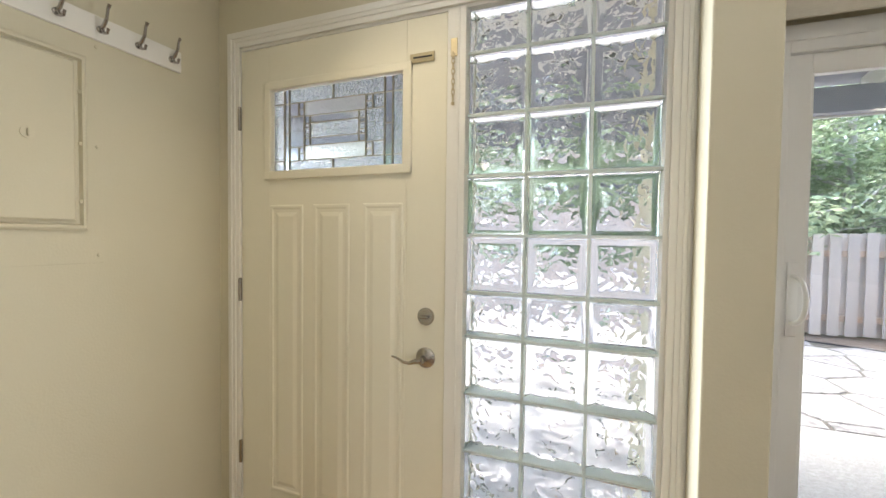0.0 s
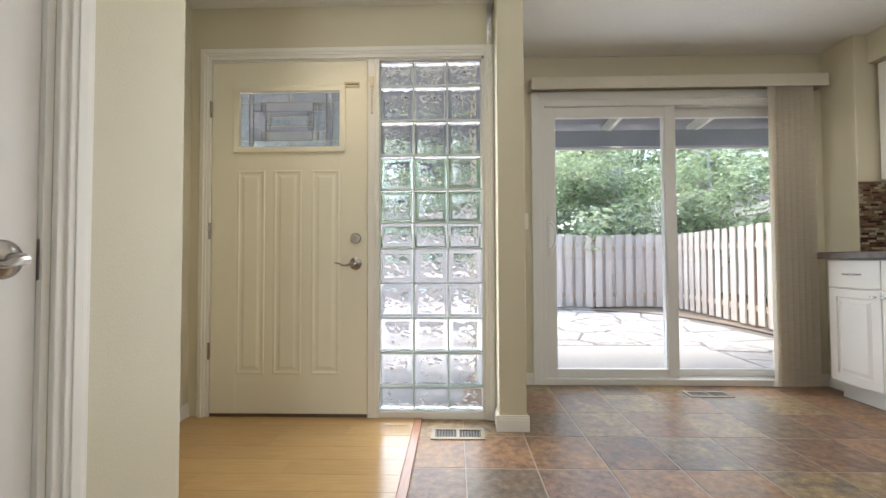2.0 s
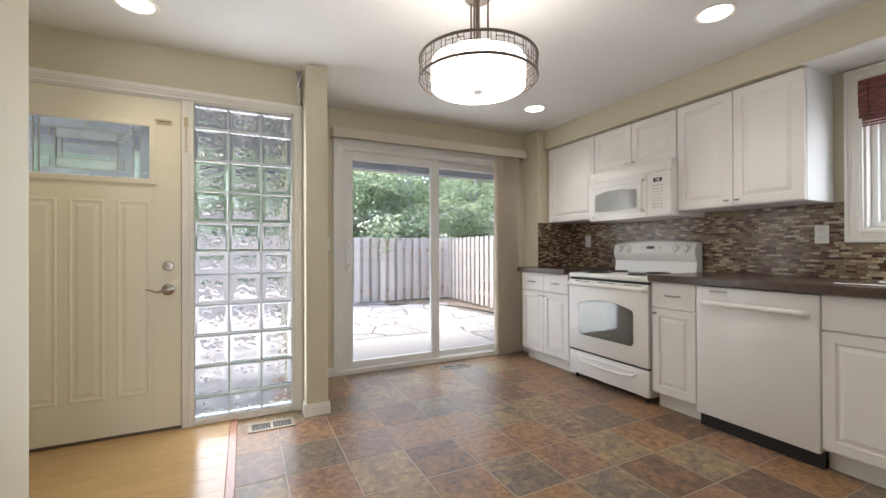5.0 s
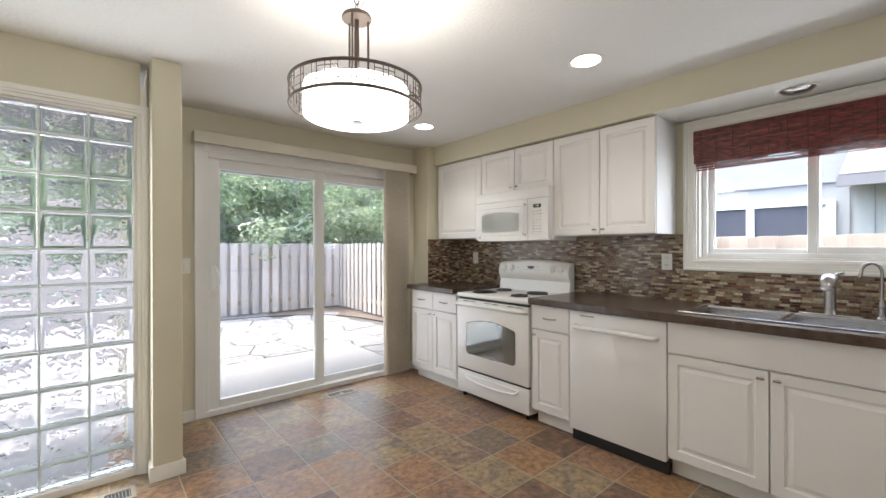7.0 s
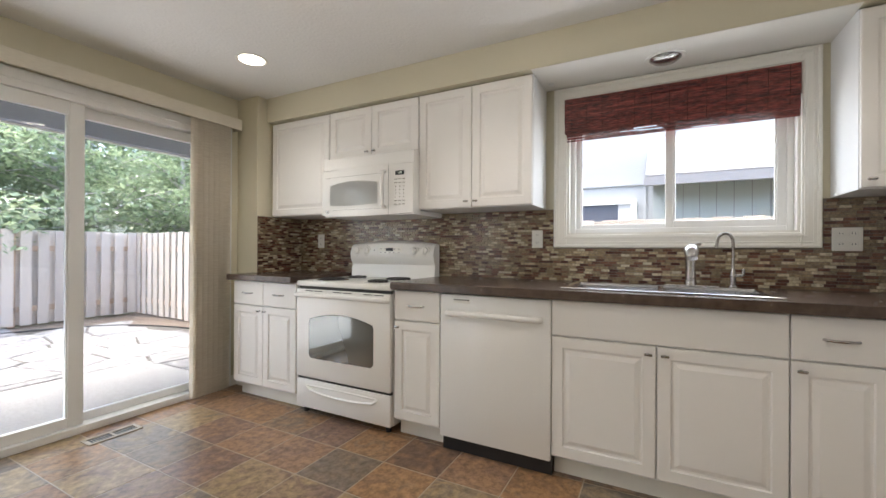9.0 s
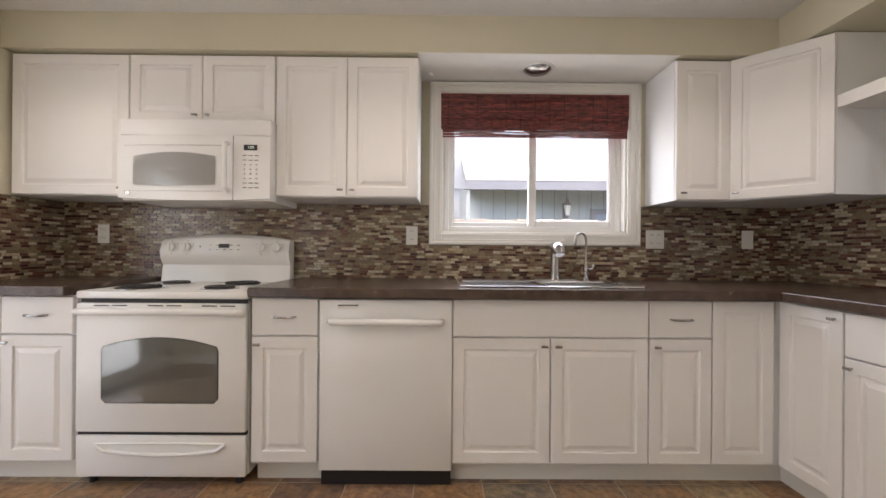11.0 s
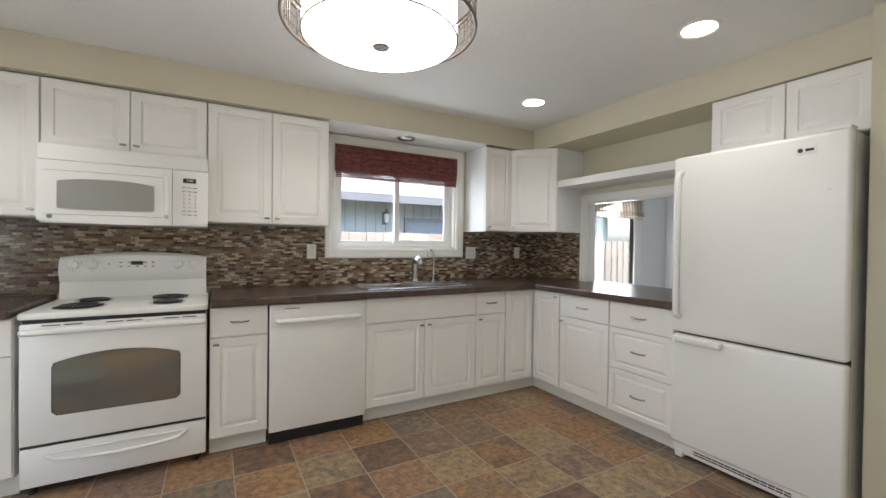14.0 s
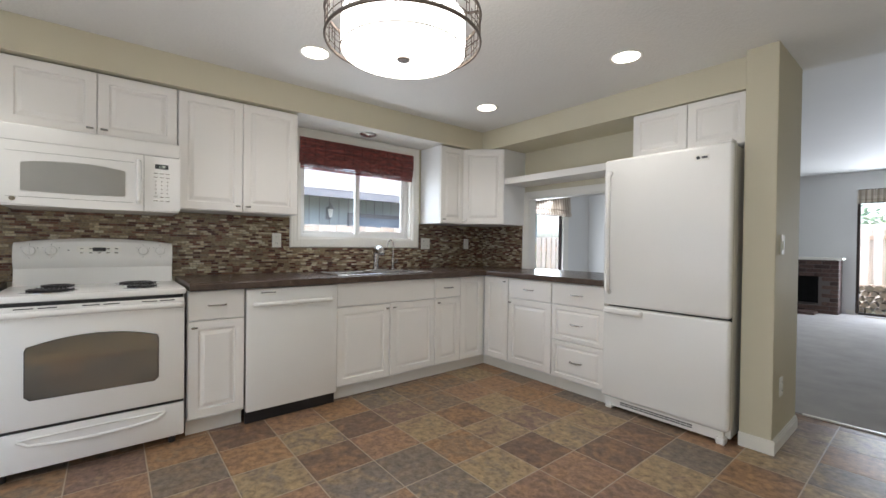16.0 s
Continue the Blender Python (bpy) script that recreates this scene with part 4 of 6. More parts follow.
# ---------------------------------------------------------------- appliances
def arch(x0, x1, z0, z1, rise, r=0.02, n=10):
    """Outline of a window with a bowed top and rounded corners."""
    pts = [(x0 + r, z0), (x1 - r, z0), (x1, z0 + r), (x1, z1 - r)]
    for i in range(n + 1):
        u = i / n
        pts.append((x1 - r * 0.4 - (x1 - x0 - 0.8 * r) * u, z1 + rise * (1 - (2 * u - 1) ** 2)))
    pts += [(x0, z1 - r), (x0, z0 + r)]
    return pts


# range
rg = thing("range", pose(2.672, 1.196, 0, 0, 0, EAST), "white freestanding electric coil range", "range")
RW = 0.80
part("body", join(box(0.004, RW - 0.004, 0.02, 0.61, 0.05, 0.872, 0.004)), APPL, rg)
part("cooktop", join(box(-0.003, RW + 0.003, -0.012, 0.60, 0.882, 0.918, 0.010), box(0.02, RW - 0.02, 0.03, 0.52, 0.9185, 0.920, 0.0005)), APPL, rg, "", True)
dr = part("oven_door", join(box(0.006, RW - 0.006, -0.018, 0.018, 0.262, 0.862, 0.008)), APPL, rg, "", True)
part("oven_window", moved(extrude_outline(arch(0.130, RW - 0.135, 0.402, 0.66, 0.042), 0.003), pose(0, -0.0205, 0)), OVENGLASS, dr, "dark oven glass with a bowed top")
part("window_rim", moved(extrude_outline(arch(0.126, RW - 0.131, 0.398, 0.663, 0.043), 0.0025), pose(0, -0.0195, 0)), BLACKPL, dr)
hp = [(0.02, -0.020, 0.822), (0.035, -0.050, 0.826), (0.10, -0.062, 0.829), (RW / 2, -0.066, 0.831), (RW - 0.10, -0.062, 0.829), (RW - 0.035, -0.050, 0.826), (RW - 0.02, -0.020, 0.822)]
part("oven_handle", tube(hp, 0.017, 10), APPL, dr, "curved white handle", True)
for a in (0.09, 0.175, 0.34, 0.425, 0.59, 0.675):
    part("vent_slot", box(a, a + 0.07, -0.0195, -0.016, 0.850, 0.855), DARK, dr)
# Near-black strip puts the shade of the gap below the cooktop into colour.
part("gap_shadow", box(0.012, RW - 0.012, 0.004, 0.02, 0.863, 0.881), DARK, rg)
wdw = part("storage_drawer", join(box(0.006, RW - 0.006, -0.014, 0.018, 0.052, 0.246, 0.008)), APPL, rg, "", True)
gp = [(0.10, -0.016, 0.205), (0.14, -0.020, 0.178), (0.25, -0.022, 0.165), (RW / 2, -0.023, 0.160), (RW - 0.25, -0.022, 0.165), (RW - 0.14, -0.020, 0.178), (RW - 0.10, -0.016, 0.205)]
part("drawer_grip", join(tube(gp, 0.009, 8), tube([(0.10, -0.015, 0.208), (RW / 2, -0.016, 0.212), (RW - 0.10, -0.015, 0.208)], 0.006, 8)), APPL, wdw, "moulded grip", True)
# Dark filler strip: shade between drawer and oven door, drawn as colour.
part("drawer_gap_shadow", box(0.008, RW - 0.008, -0.004, 0.018, 0.246, 0.262), DARK, rg)
for fx in (0.04, RW - 0.06):
    for fy in (0.05, 0.55):
        part("foot", cyl(0.018, 0, 0.052, 12, m=pose(fx, fy, 0)), BLACKPL, rg)
# back guard
prof = [(0.545, 0.918), (0.560, 1.02), (0.538, 1.055), (0.530, 1.10), (0.548, 1.185), (0.575, 1.205), (0.625, 1.205), (0.625, 0.918)]
bm = bmesh.new()
cols = []
for i in range(13):
    u = i / 12
    x = 0.015 + u * (RW - 0.03)
    lift = -0.030 * (2 * u - 1) ** 2
    cols.append([bm.verts.new((x, y, z + (lift if z > 1.1 else 0))) for y, z in prof])
for a, b in zip(cols, cols[1:]):
    for j in range(len(prof)):
        k = (j + 1) % len(prof)
        bm.faces.new((a[j], a[k], b[k], b[j]))
bm.faces.new(cols[0])
bm.faces.new(cols[-1])
bg = part("control_panel", bm, APPL, rg, "", True)
for kx in (0.085, 0.178, RW - 0.178, RW - 0.085):
    kb = lathe([(0, 0), (0.036, 0), (0.036, 0.003), (0.027, 0.006), (0.024, 0.024), (0.0, 0.025)], 24, pose(kx, 0.537, 1.125, 82))
    kn = part("burner_knob", kb, APPL, bg, "white round knob", True)
    part("knob_grip", moved(box(-0.004, 0.004, -0.019, 0.019, 0.02, 0.032, 0.002), pose(kx, 0.537, 1.125, 82)), APPL, kn)
    for a in range(0, 360, 60):
        part("dial_mark", moved(box(-0.0012, 0.0012, 0.038, 0.043, -0.001, 0.002), pose(kx, 0.537, 1.125, 82, 0, 0) @ pose(0, 0, 0, 0, 0, a)), BLACKPL, kn)
part("clock_panel", moved(box(-0.11, 0.11, -0.030, 0.030, -0.002, 0.002, 0.001), pose(RW / 2, 0.537, 1.125, 82)), PLATE, bg)
part("clock_display", moved(box(-0.032, 0.032, -0.012, 0.012, 0.0, 0.004, 0.001), pose(RW / 2 - 0.002, 0.5345, 1.135, 82)), BLACKPL, bg, "black clock display")
for i in range(5):
    for j in range(2):
        if i == 2 and j == 1:
            continue
        part("button_print", moved(box(-0.008, 0.008, -0.0025, 0.0025, 0, 0.0035), pose(RW / 2 - 0.085 + i * 0.042, 0.536, 1.113 + j * 0.026, 82)), NICKEL, bg)
part("indicator", cyl(0.004, 0, 0.004, 10, m=pose(0.255, 0.534, 1.13, 82)), BLACKPL, bg)
part("round_badge", cyl(0.008, 0, 0.004, 16, m=pose(RW / 2, 0.545, 1.078, 100)), NICKEL, bg)
for bx, by, br in ((0.205, 0.13, 0.105), (0.215, 0.385, 0.082), (0.595, 0.13, 0.082), (0.585, 0.385, 0.105)):
    bowl = part("drip_bowl", lathe([(br + 0.008, 0.0), (br + 0.008, 0.004), (br - 0.004, 0.004), (br * 0.5, 0.0015), (0.004, 0.001)], 32, pose(bx, by, 0.9195)), CHROME, rg, "chrome drip bowl", True)
    turns = 4
    pts = []
    for i in range(turns * 18 + 1):
        a = 2 * math.pi * i / 18
        r = 0.018 + (br - 0.028) * i / (turns * 18)
        pts.append((bx + r * math.cos(a), by + r * math.sin(a), 0.9295))
    part("coil", tube(pts, 0.0055, 6), COIL, bowl, "black coil burner", True)

# over-range microwave
mw = thing("microwave", pose(2.915, 1.196, 1.368, 0, 0, EAST), "white over-the-range microwave oven", "microwave")
MH, MW_ = 0.436, 0.796
part("body", box(0.004, MW_ - 0.004, 0.012, 0.405, 0.004, MH, 0.003), APPL, mw)
part("vent_grille", join(box(0, MW_, -0.006, 0.012, 0.348, MH - 0.002, 0.006)), APPL, mw, "", True)
md = bmesh.new()
n = 16
top, bot = [], []
for i in range(n + 1):
    u = i / n
    x = u * MW_
    y = -0.012 - 0.020 * (1 - (2 * u - 1) ** 2)
    top.append((x, y, 0.343))
    bot.append((x, y, 0.012 - 0.014 * (1 - (2 * u - 1) ** 2) + 0.004))
tv = [md.verts.new(p) for p in top]
bv = [md.verts.new(p) for p in bot]
tb = [md.verts.new((p[0], 0.012, p[2])) for p in top]
bb = [md.verts.new((p[0], 0.012, p[2])) for p in bot]
for i in range(n):
    md.faces.new((tv[i], tv[i + 1], bv[i + 1], bv[i]))
    md.faces.new((tv[i], tb[i], tb[i + 1], tv[i + 1]))
    md.faces.new((bv[i], bv[i + 1], bb[i + 1], bb[i]))
md.faces.new((tv[0], bv[0], bb[0], tb[0]))
md.faces.new((tv[-1], tb[-1], bb[-1], bv[-1]))
mdoor = part("door", md, APPL, mw, "", True)


def bowed_grid(x0, x1, z0, z1, rise, lift, n=16):
    bm = bmesh.new()
    a, b = [], []
    for i in range(n + 1):
        u = i / n
        x = x0 + (x1 - x0) * u
        y = -0.012 - 0.020 * (1 - (2 * x / MW_ - 1) ** 2) - lift
        w = 1 - (2 * u - 1) ** 2
        a.append(bm.verts.new((x, y, z0 - 0.3 * rise * w)))
        b.append(bm.verts.new((x, y, z1 + rise * w)))
    for i in range(n):
        bm.faces.new((a[i], a[i + 1], b[i + 1], b[i]))
    bmesh.ops.solidify(bm, geom=bm.faces[:], thickness=-0.003)
    return bm


part("door_seam", bowed_grid(0.608, 0.6105, 0.006, 0.342, 0.0, 0.0006, 1), DARK, mdoor)
part("window_rim", bowed_grid(0.030, 0.5600, 0.289, 0.2905, 0.0, 0.0012), NICKEL, mdoor)
part("window_rim", bowed_grid(0.030, 0.5600, 0.050, 0.0515, 0.0, 0.0012), NICKEL, mdoor)
part("window", bowed_grid(0.085, 0.520, 0.085, 0.232, 0.022, 0.0042), MWGLASS, mdoor, "pale mirrored window with a bowed top")
part("handle", tube([(0.582, -0.030, 0.30), (0.582, -0.060, 0.292), (0.582, -0.064, 0.18), (0.582, -0.060, 0.068), (0.582, -0.030, 0.055)], 0.013, 10), APPL, mdoor, "upright white handle", True)
ctl = mdoor


def face_y(x):
    return -0.012 - 0.020 * (1 - (2 * x / MW_ - 1) ** 2)


part("display", box(0.664, 0.732, face_y(0.70) - 0.005, face_y(0.70) + 0.001, 0.268, 0.296), BLACKPL, ctl, "black clock display")
letters("clock_digits", "1:00", 0.020, pose(0.700, face_y(0.70) - 0.0055, 0.282, 90), LCD, ctl)
for j in range(8):
    for i in range(3):
        x = 0.668 + i * 0.030
        wd_ = 0.004 if 2 <= j <= 5 else 0.010
        part("key_print", box(x - wd_, x + wd_, face_y(x) - 0.0032, face_y(x), 0.238 - j * 0.024, 0.242 - j * 0.024), NICKEL, ctl)
part("round_badge", cyl(0.012, 0, 0.004, 18, m=pose(0.055, face_y(0.05), 0.040, 90)), NICKEL, mdoor)

# dishwasher
dw = thing("dishwasher", pose(2.672, 0.062, 0, 0, 0, EAST), "white built-in dishwasher under the worktop", "dishwasher")
part("front_panel", join(box(0, 0.622, -0.012, 0.03, 0.085, 0.888, 0.008)), APPL, dw, "", True)
part("tub", box(0.006, 0.616, 0.03, 0.60, 0.085, 0.888), APPL, dw)
part("toe_panel", box(0.002, 0.620, 0.03, 0.05, 0.0, 0.088), BLACKPL, dw, "black toe panel")
part("handle", tube([(0.05, -0.012, 0.785), (0.062, -0.045, 0.787), (0.12, -0.056, 0.789), (0.311, -0.060, 0.790), (0.50, -0.056, 0.789), (0.56, -0.045, 0.787), (0.572, -0.012, 0.785)], 0.016, 10), APPL, dw, "curved white bar handle", True)
vt = part("vent_plate", box(0.085, 0.185, -0.0145, -0.011, 0.842, 0.866, 0.001), PLATE, dw)
for i in range(6):
    part("vent_slot", box(0.088 + i * 0.016, 0.100 + i * 0.016, -0.0160, -0.013, 0.857, 0.863), DARK, vt)

# refrigerator
fg = thing("refrigerator", pose(1.434, -2.108, 0, 0, 0, SOUTH), "white bottom-freezer refrigerator beside the wing wall", "refrigerator")
FW, FH = 0.812, 1.828
part("cabinet", box(0.006, FW - 0.006, 0.065, 0.58, 0.03, FH - 0.012, 0.006), APPL, fg)
ud = part("fresh_food_door", box(0, FW, -0.005, 0.06, 0.764, FH, 0.022, 4), APPL, fg, "", True)
ld = part("freezer_drawer", box(0, FW, -0.005, 0.06, 0.085, 0.754, 0.022, 4), APPL, fg, "", True)
part("seal", box(0.008, FW - 0.008, 0.055, 0.068, 0.09, FH - 0.01), DARK, fg)
hh = tube([(0.052, -0.004, 0.86), (0.050, -0.034, 0.875), (0.050, -0.040, 1.0), (0.050, -0.040, 1.35), (0.050, -0.040, 1.685), (0.050, -0.034, 1.715), (0.052, -0.004, 1.73)], 0.019, 10)
part("door_handle", hh, APPL, ud, "long white upright handle", True)
part("drawer_handle", box(0.03, 0.30, -0.038, 0.0, 0.706, 0.750, 0.014, 3), APPL, ld, "white scooped handle", True)
part("hinge_cover", box(FW - 0.09, FW - 0.01, 0.01, 0.09, FH, FH + 0.016, 0.005), APPL, fg)
badge = part("badge", box(0.605, 0.688, -0.0075, -0.004, 1.734, 1.772, 0.001), PLATE, ud, "small oblong badge")
part("badge_emblem", cyl(0.0105, 0, 0.002, 18, m=pose(0.626, -0.0072, 1.753, 90)), BLACKPL, badge)
part("badge_bar", box(0.646, 0.678, -0.0088, -0.007, 1.747, 1.759), BLACKPL, badge)
gr = part("base_grille", box(0.02, FW - 0.03, 0.018, 0.05, 0.022, 0.083, 0.006), APPL, fg)
for i in range(14):
    for j in range(2):
        part("grille_slot", box(0.14 + i * 0.034, 0.170 + i * 0.034, 0.0165, 0.02, 0.045 + j * 0.014, 0.052 + j * 0.014), DARK, gr)
for fx in (0.03, FW - 0.07):
    part("foot", box(fx, fx + 0.05, 0.005, 0.07, 0.0, 0.045, 0.010), APPL, fg)
part("dent", lathe([(0, 0), (0.006, 0), (0.004, 0.002), (0, 0.0025)], 10, pose(0.735, -0.005, 1.56, 90)), APPL, ud)

# ---------------------------------------------------------------- sink and taps
sk = thing("sink", pose(0, 0, CT), "stainless steel double-bowl drop-in sink", "sink")
rim = bmesh.new()
rx0, rx1, ry0, ry1 = SX0 - 0.022, SX1 + 0.022, SY0 - 0.022, SY1 + 0.022
bowls = [(SX0 + 0.012, SX1 - 0.075, SY0 + 0.012, (SY0 + SY1) / 2 - 0.012), (SX0 + 0.012, SX1 - 0.075, (SY0 + SY1) / 2 + 0.012, SY1 - 0.012)]
mid = (SY0 + SY1) / 2
top = 0.004
rim = join(box(rx0, SX0 + 0.012, ry0, ry1, 0, top + 0.005, 0.003), box(SX1 - 0.075, rx1, ry0, ry1, 0, top + 0.002, 0.002), box(SX0 + 0.012, SX1 - 0.075, ry0, SY0 + 0.012, 0, top + 0.003, 0.003),
           box(SX0 + 0.012, SX1 - 0.075, SY1 - 0.012, ry1, 0, top + 0.003, 0.003), box(SX0 + 0.012, SX1 - 0.075, mid - 0.012, mid + 0.012, -0.02, top, 0.002))
part("rim", rim, CHROME, sk, "bright polished rim")
for bx0, bx1, by0, by1 in bowls:
    bm = bmesh.new()
    prof_ = [(0.0, 0.002), (0.004, -0.006), (0.010, -0.14), (0.022, -0.165), (0.05, -0.172)]
    rings = []
    for ins, z in prof_:
        rings.append([bm.verts.new(c) for c in ((bx0 + ins, by0 + ins, z), (bx1 - ins, by0 + ins, z), (bx1 - ins, by1 - ins, z), (bx0 + ins, by1 - ins, z))])
    for a, b in zip(rings, rings[1:]):
        for j in range(4):
            bm.faces.new((a[j], a[(j + 1) % 4], b[(j + 1) % 4], b[j]))
    bm.faces.new(rings[-1])
    bowl = part("bowl", bm, STEEL, sk)
    part("drain", lathe([(0.042, 0), (0.042, 0.003), (0.030, 0.002), (0.0, 0.001)], 24, pose((bx0 + bx1) / 2, (by0 + by1) / 2, -0.172)), CHROME, bowl)
tp = thing("kitchen_faucet", pose(3.190, -1.185, CT + 0.006), "brushed-nickel single-lever faucet with pull-out head", "faucet")
part("base_plate", box(-0.028, 0.028, -0.125, 0.125, 0, 0.007, 0.003), CHROME, tp, "", True)
part("column", tube([(0, 0, 0.004), (0, 0, 0.03), (0, 0, 0.032), (-0.002, 0, 0.10), (-0.004, 0, 0.155)], 0.026, 18, radii=[0.030, 0.028, 0.025, 0.024, 0.026]), NICKEL, tp, "", True)
part("spray_head", tube([(0.012, 0, 0.150), (-0.008, 0, 0.178), (-0.035, 0.0, 0.192), (-0.068, 0.0, 0.190), (-0.098, 0.0, 0.172), (-0.112, 0, 0.150)], 0.03, 18, radii=[0.020, 0.029, 0.034, 0.035, 0.032, 0.026]), NICKEL, tp, "", True)
part("lever", tube([(0.004, -0.008, 0.182), (0.018, -0.018, 0.205), (0.022, -0.034, 0.222), (0.016, -0.052, 0.228)], 0.009, 10, radii=[0.014, 0.012, 0.009, 0.007]), NICKEL, tp, "", True)
ft = thing("filter_tap", pose(3.195, -1.375, CT + 0.006), "slim brushed-nickel gooseneck water-filter tap", "faucet")
gpts = [(0, 0, 0.07), (0, 0, 0.235)] + [(-0.012 + 0.012 * math.cos(a), 0.036 - 0.036 * math.cos(a), 0.235 + 0.046 * math.sin(a)) for a in (math.pi * i / 10 for i in range(1, 10))] + [(-0.024, 0.073, 0.225), (-0.025, 0.078, 0.205)]
part("spout", tube(gpts, 0.0075, 10), NICKEL, ft, "", True)
part("tap_base", lathe([(0, 0), (0.022, 0), (0.022, 0.006), (0.014, 0.014), (0.013, 0.045), (0.017, 0.060), (0.013, 0.080), (0.008, 0.105), (0, 0.106)], 18), NICKEL, ft, "", True)
part("tap_lever", tube([(0, -0.012, 0.062), (0, -0.040, 0.064), (0, -0.043, 0.068), (0, -0.044, 0.098)], 0.008, 10), NICKEL, ft, "", True)


# ---------------------------------------------------------------- plates, vents, small fixtures
def wall_plate(m, label, kind, w=0.072, h=0.116):
    p = thing({"outlet": "power_outlet", "switch": "light_switch", "quad": "power_outlet", "blank": "wall_plate"}[kind], m, label, {"outlet": "outlet", "quad": "outlet"}.get(kind, "switch"))
    part("plate", box(-w / 2, w / 2, -0.006, 0, -h / 2, h / 2, 0.003), PLATE, p)
    if kind != "switch":
        for s, o in ((s, o) for s in (-1, 1) for o in ((0,) if kind == "outlet" else (-0.023, 0.023))):
            f = part("socket", box(o - 0.017, o + 0.017, -0.0085, -0.005, s * 0.026 - 0.014, s * 0.026 + 0.014, 0.004), PLATE, p)
            for q in (o - 0.006, o + 0.006):
                part("slot", box(q - 0.0011, q + 0.0011, -0.0092, -0.008, s * 0.026 - 0.002, s * 0.026 + 0.007), DARK, f)
    else:
        part("rocker", box(-0.012, 0.012, -0.011, -0.005, -0.026, 0.026, 0.003), PLATE, p)
    return p


wall_plate(pose(XE - 0.011, 1.605, 1.205, 0, 0, EAST), "cream power outlet on the mosaic backsplash", "outlet")
wall_plate(pose(XE - 0.011, -0.320, 1.21, 0, 0, EAST), "cream power outlet on the mosaic beside the window", "outlet")
wall_plate(pose(XE - 0.011, -1.850, 1.198, 0, 0, EAST), "cream double power outlet on the mosaic backsplash", "quad", 0.115)
wall_plate(pose(XE - 0.011, -2.435, 1.20, 0, 0, EAST), "cream switch on the mosaic in the corner", "switch")
wall_plate(pose(0.712, YP, 1.178), "cream light switch beside the patio door", "switch")
wall_plate(pose(0.44, -2.36, 1.215, 0, 0, EAST), "cream light switch on the wing wall", "switch")
wall_plate(pose(0.44, -2.40, 0.36, 0, 0, EAST), "cream outlet low on the wing wall", "outlet")


def floor_vent(m, w, d, label):
    v = thing("floor_vent", m, label, "floor vent", "floor vents")
    part("frame", join(box(0, w, 0, 0.022, 0, 0.006, 0.002), box(0, w, d - 0.022, d, 0, 0.006, 0.002), box(0, 0.02, 0.022, d - 0.022, 0, 0.006), box(w - 0.02, w, 0.022, d - 0.022, 0, 0.006), box(w / 2 - 0.008, w / 2 + 0.008, 0.022, d - 0.022, 0, 0.006)), VENT, v)
    # Thin near-black sheet, laid in as the shade seen between the fins.
    part("duct_shadow", box(0.02, w - 0.02, 0.022, d - 0.022, 0.0, 0.0012), DARK, v)
    n = 16
    for i in range(n):
        x = 0.026 + i * (w - 0.052) / (n - 1)
        if abs(x - w / 2) > 0.012:
            part("fin", box(x - 0.0012, x + 0.0012, 0.022, d - 0.022, 0.0012, 0.0026), VENT, v)
    return v


floor_vent(pose(0.085, 1.19, 0), 0.275, 0.135, "beige metal floor register below the glass blocks")
floor_vent(pose(1.745, 1.845, 0), 0.28, 0.115, "beige metal floor register before the patio door")
hook = tube([(0, 0, 0.005), (0, -0.005, -0.008), (0, -0.014, -0.014), (0, -0.018, -0.006), (0, -0.018, 0.002)], 0.004, 8)
chk = thing("ceiling_hook", pose(3.20, -0.43, SOFF - 0.006), "small white plastic hook under the soffit", "hook")
part("hook", hook, VINYL, chk, "", True)
part("hook_base", lathe([(0.0, 0.002), (0.013, 0.002), (0.013, -0.004), (0.009, -0.012), (0.0, -0.013)], 16), VINYL, chk, "", True)


def can_light(x, y, z, lit, label, tone=(1.0, 0.94, 0.85)):
    c = thing("recessed_light", pose(x, y, z), label, "ceiling light", "recessed ceiling lights")
    part("trim_ring", lathe([(0.100, 0.0), (0.100, -0.004), (0.094, -0.007), (0.080, -0.003), (0.080, 0.0)], 32), TRIM, c, "white trim ring", True)
    if lit:
        part("lamp_face", cyl(0.079, -0.003, -0.001, 32), CANGLOW, c, "glowing lamp face")
        lamp = bpy.data.lights.new("can_lamp", "SPOT")
        lamp.energy, lamp.color, lamp.spot_size, lamp.spot_blend, lamp.shadow_soft_size = CAN_WATTS * 4, tone, radians(125), 0.7, 0.07
        lo = new("can_lamp", lamp)
        lo.matrix_world = look((x, y, z - 0.03), (x, y, 0))
    else:
        part("eyeball", lathe([(0.079, -0.003), (0.06, -0.018), (0.03, -0.024), (0.0, -0.025)], 28), NICKEL, c, "grey eyeball lamp, unlit", True)
    return c


for cx, cy in ((2.41, 1.35), (2.34, -0.25), (2.355, -1.785), (1.11, -1.765)):
    can_light(cx, cy, ZC, True, "lit recessed ceiling light with white ring")
can_light(-0.43, 0.99, ZC, True, "lit recessed ceiling light in the entry", (1.0, 0.83, 0.58))
can_light(3.135, -1.06, SOFF - 0.004, False, "unlit eyeball downlight in the soffit")

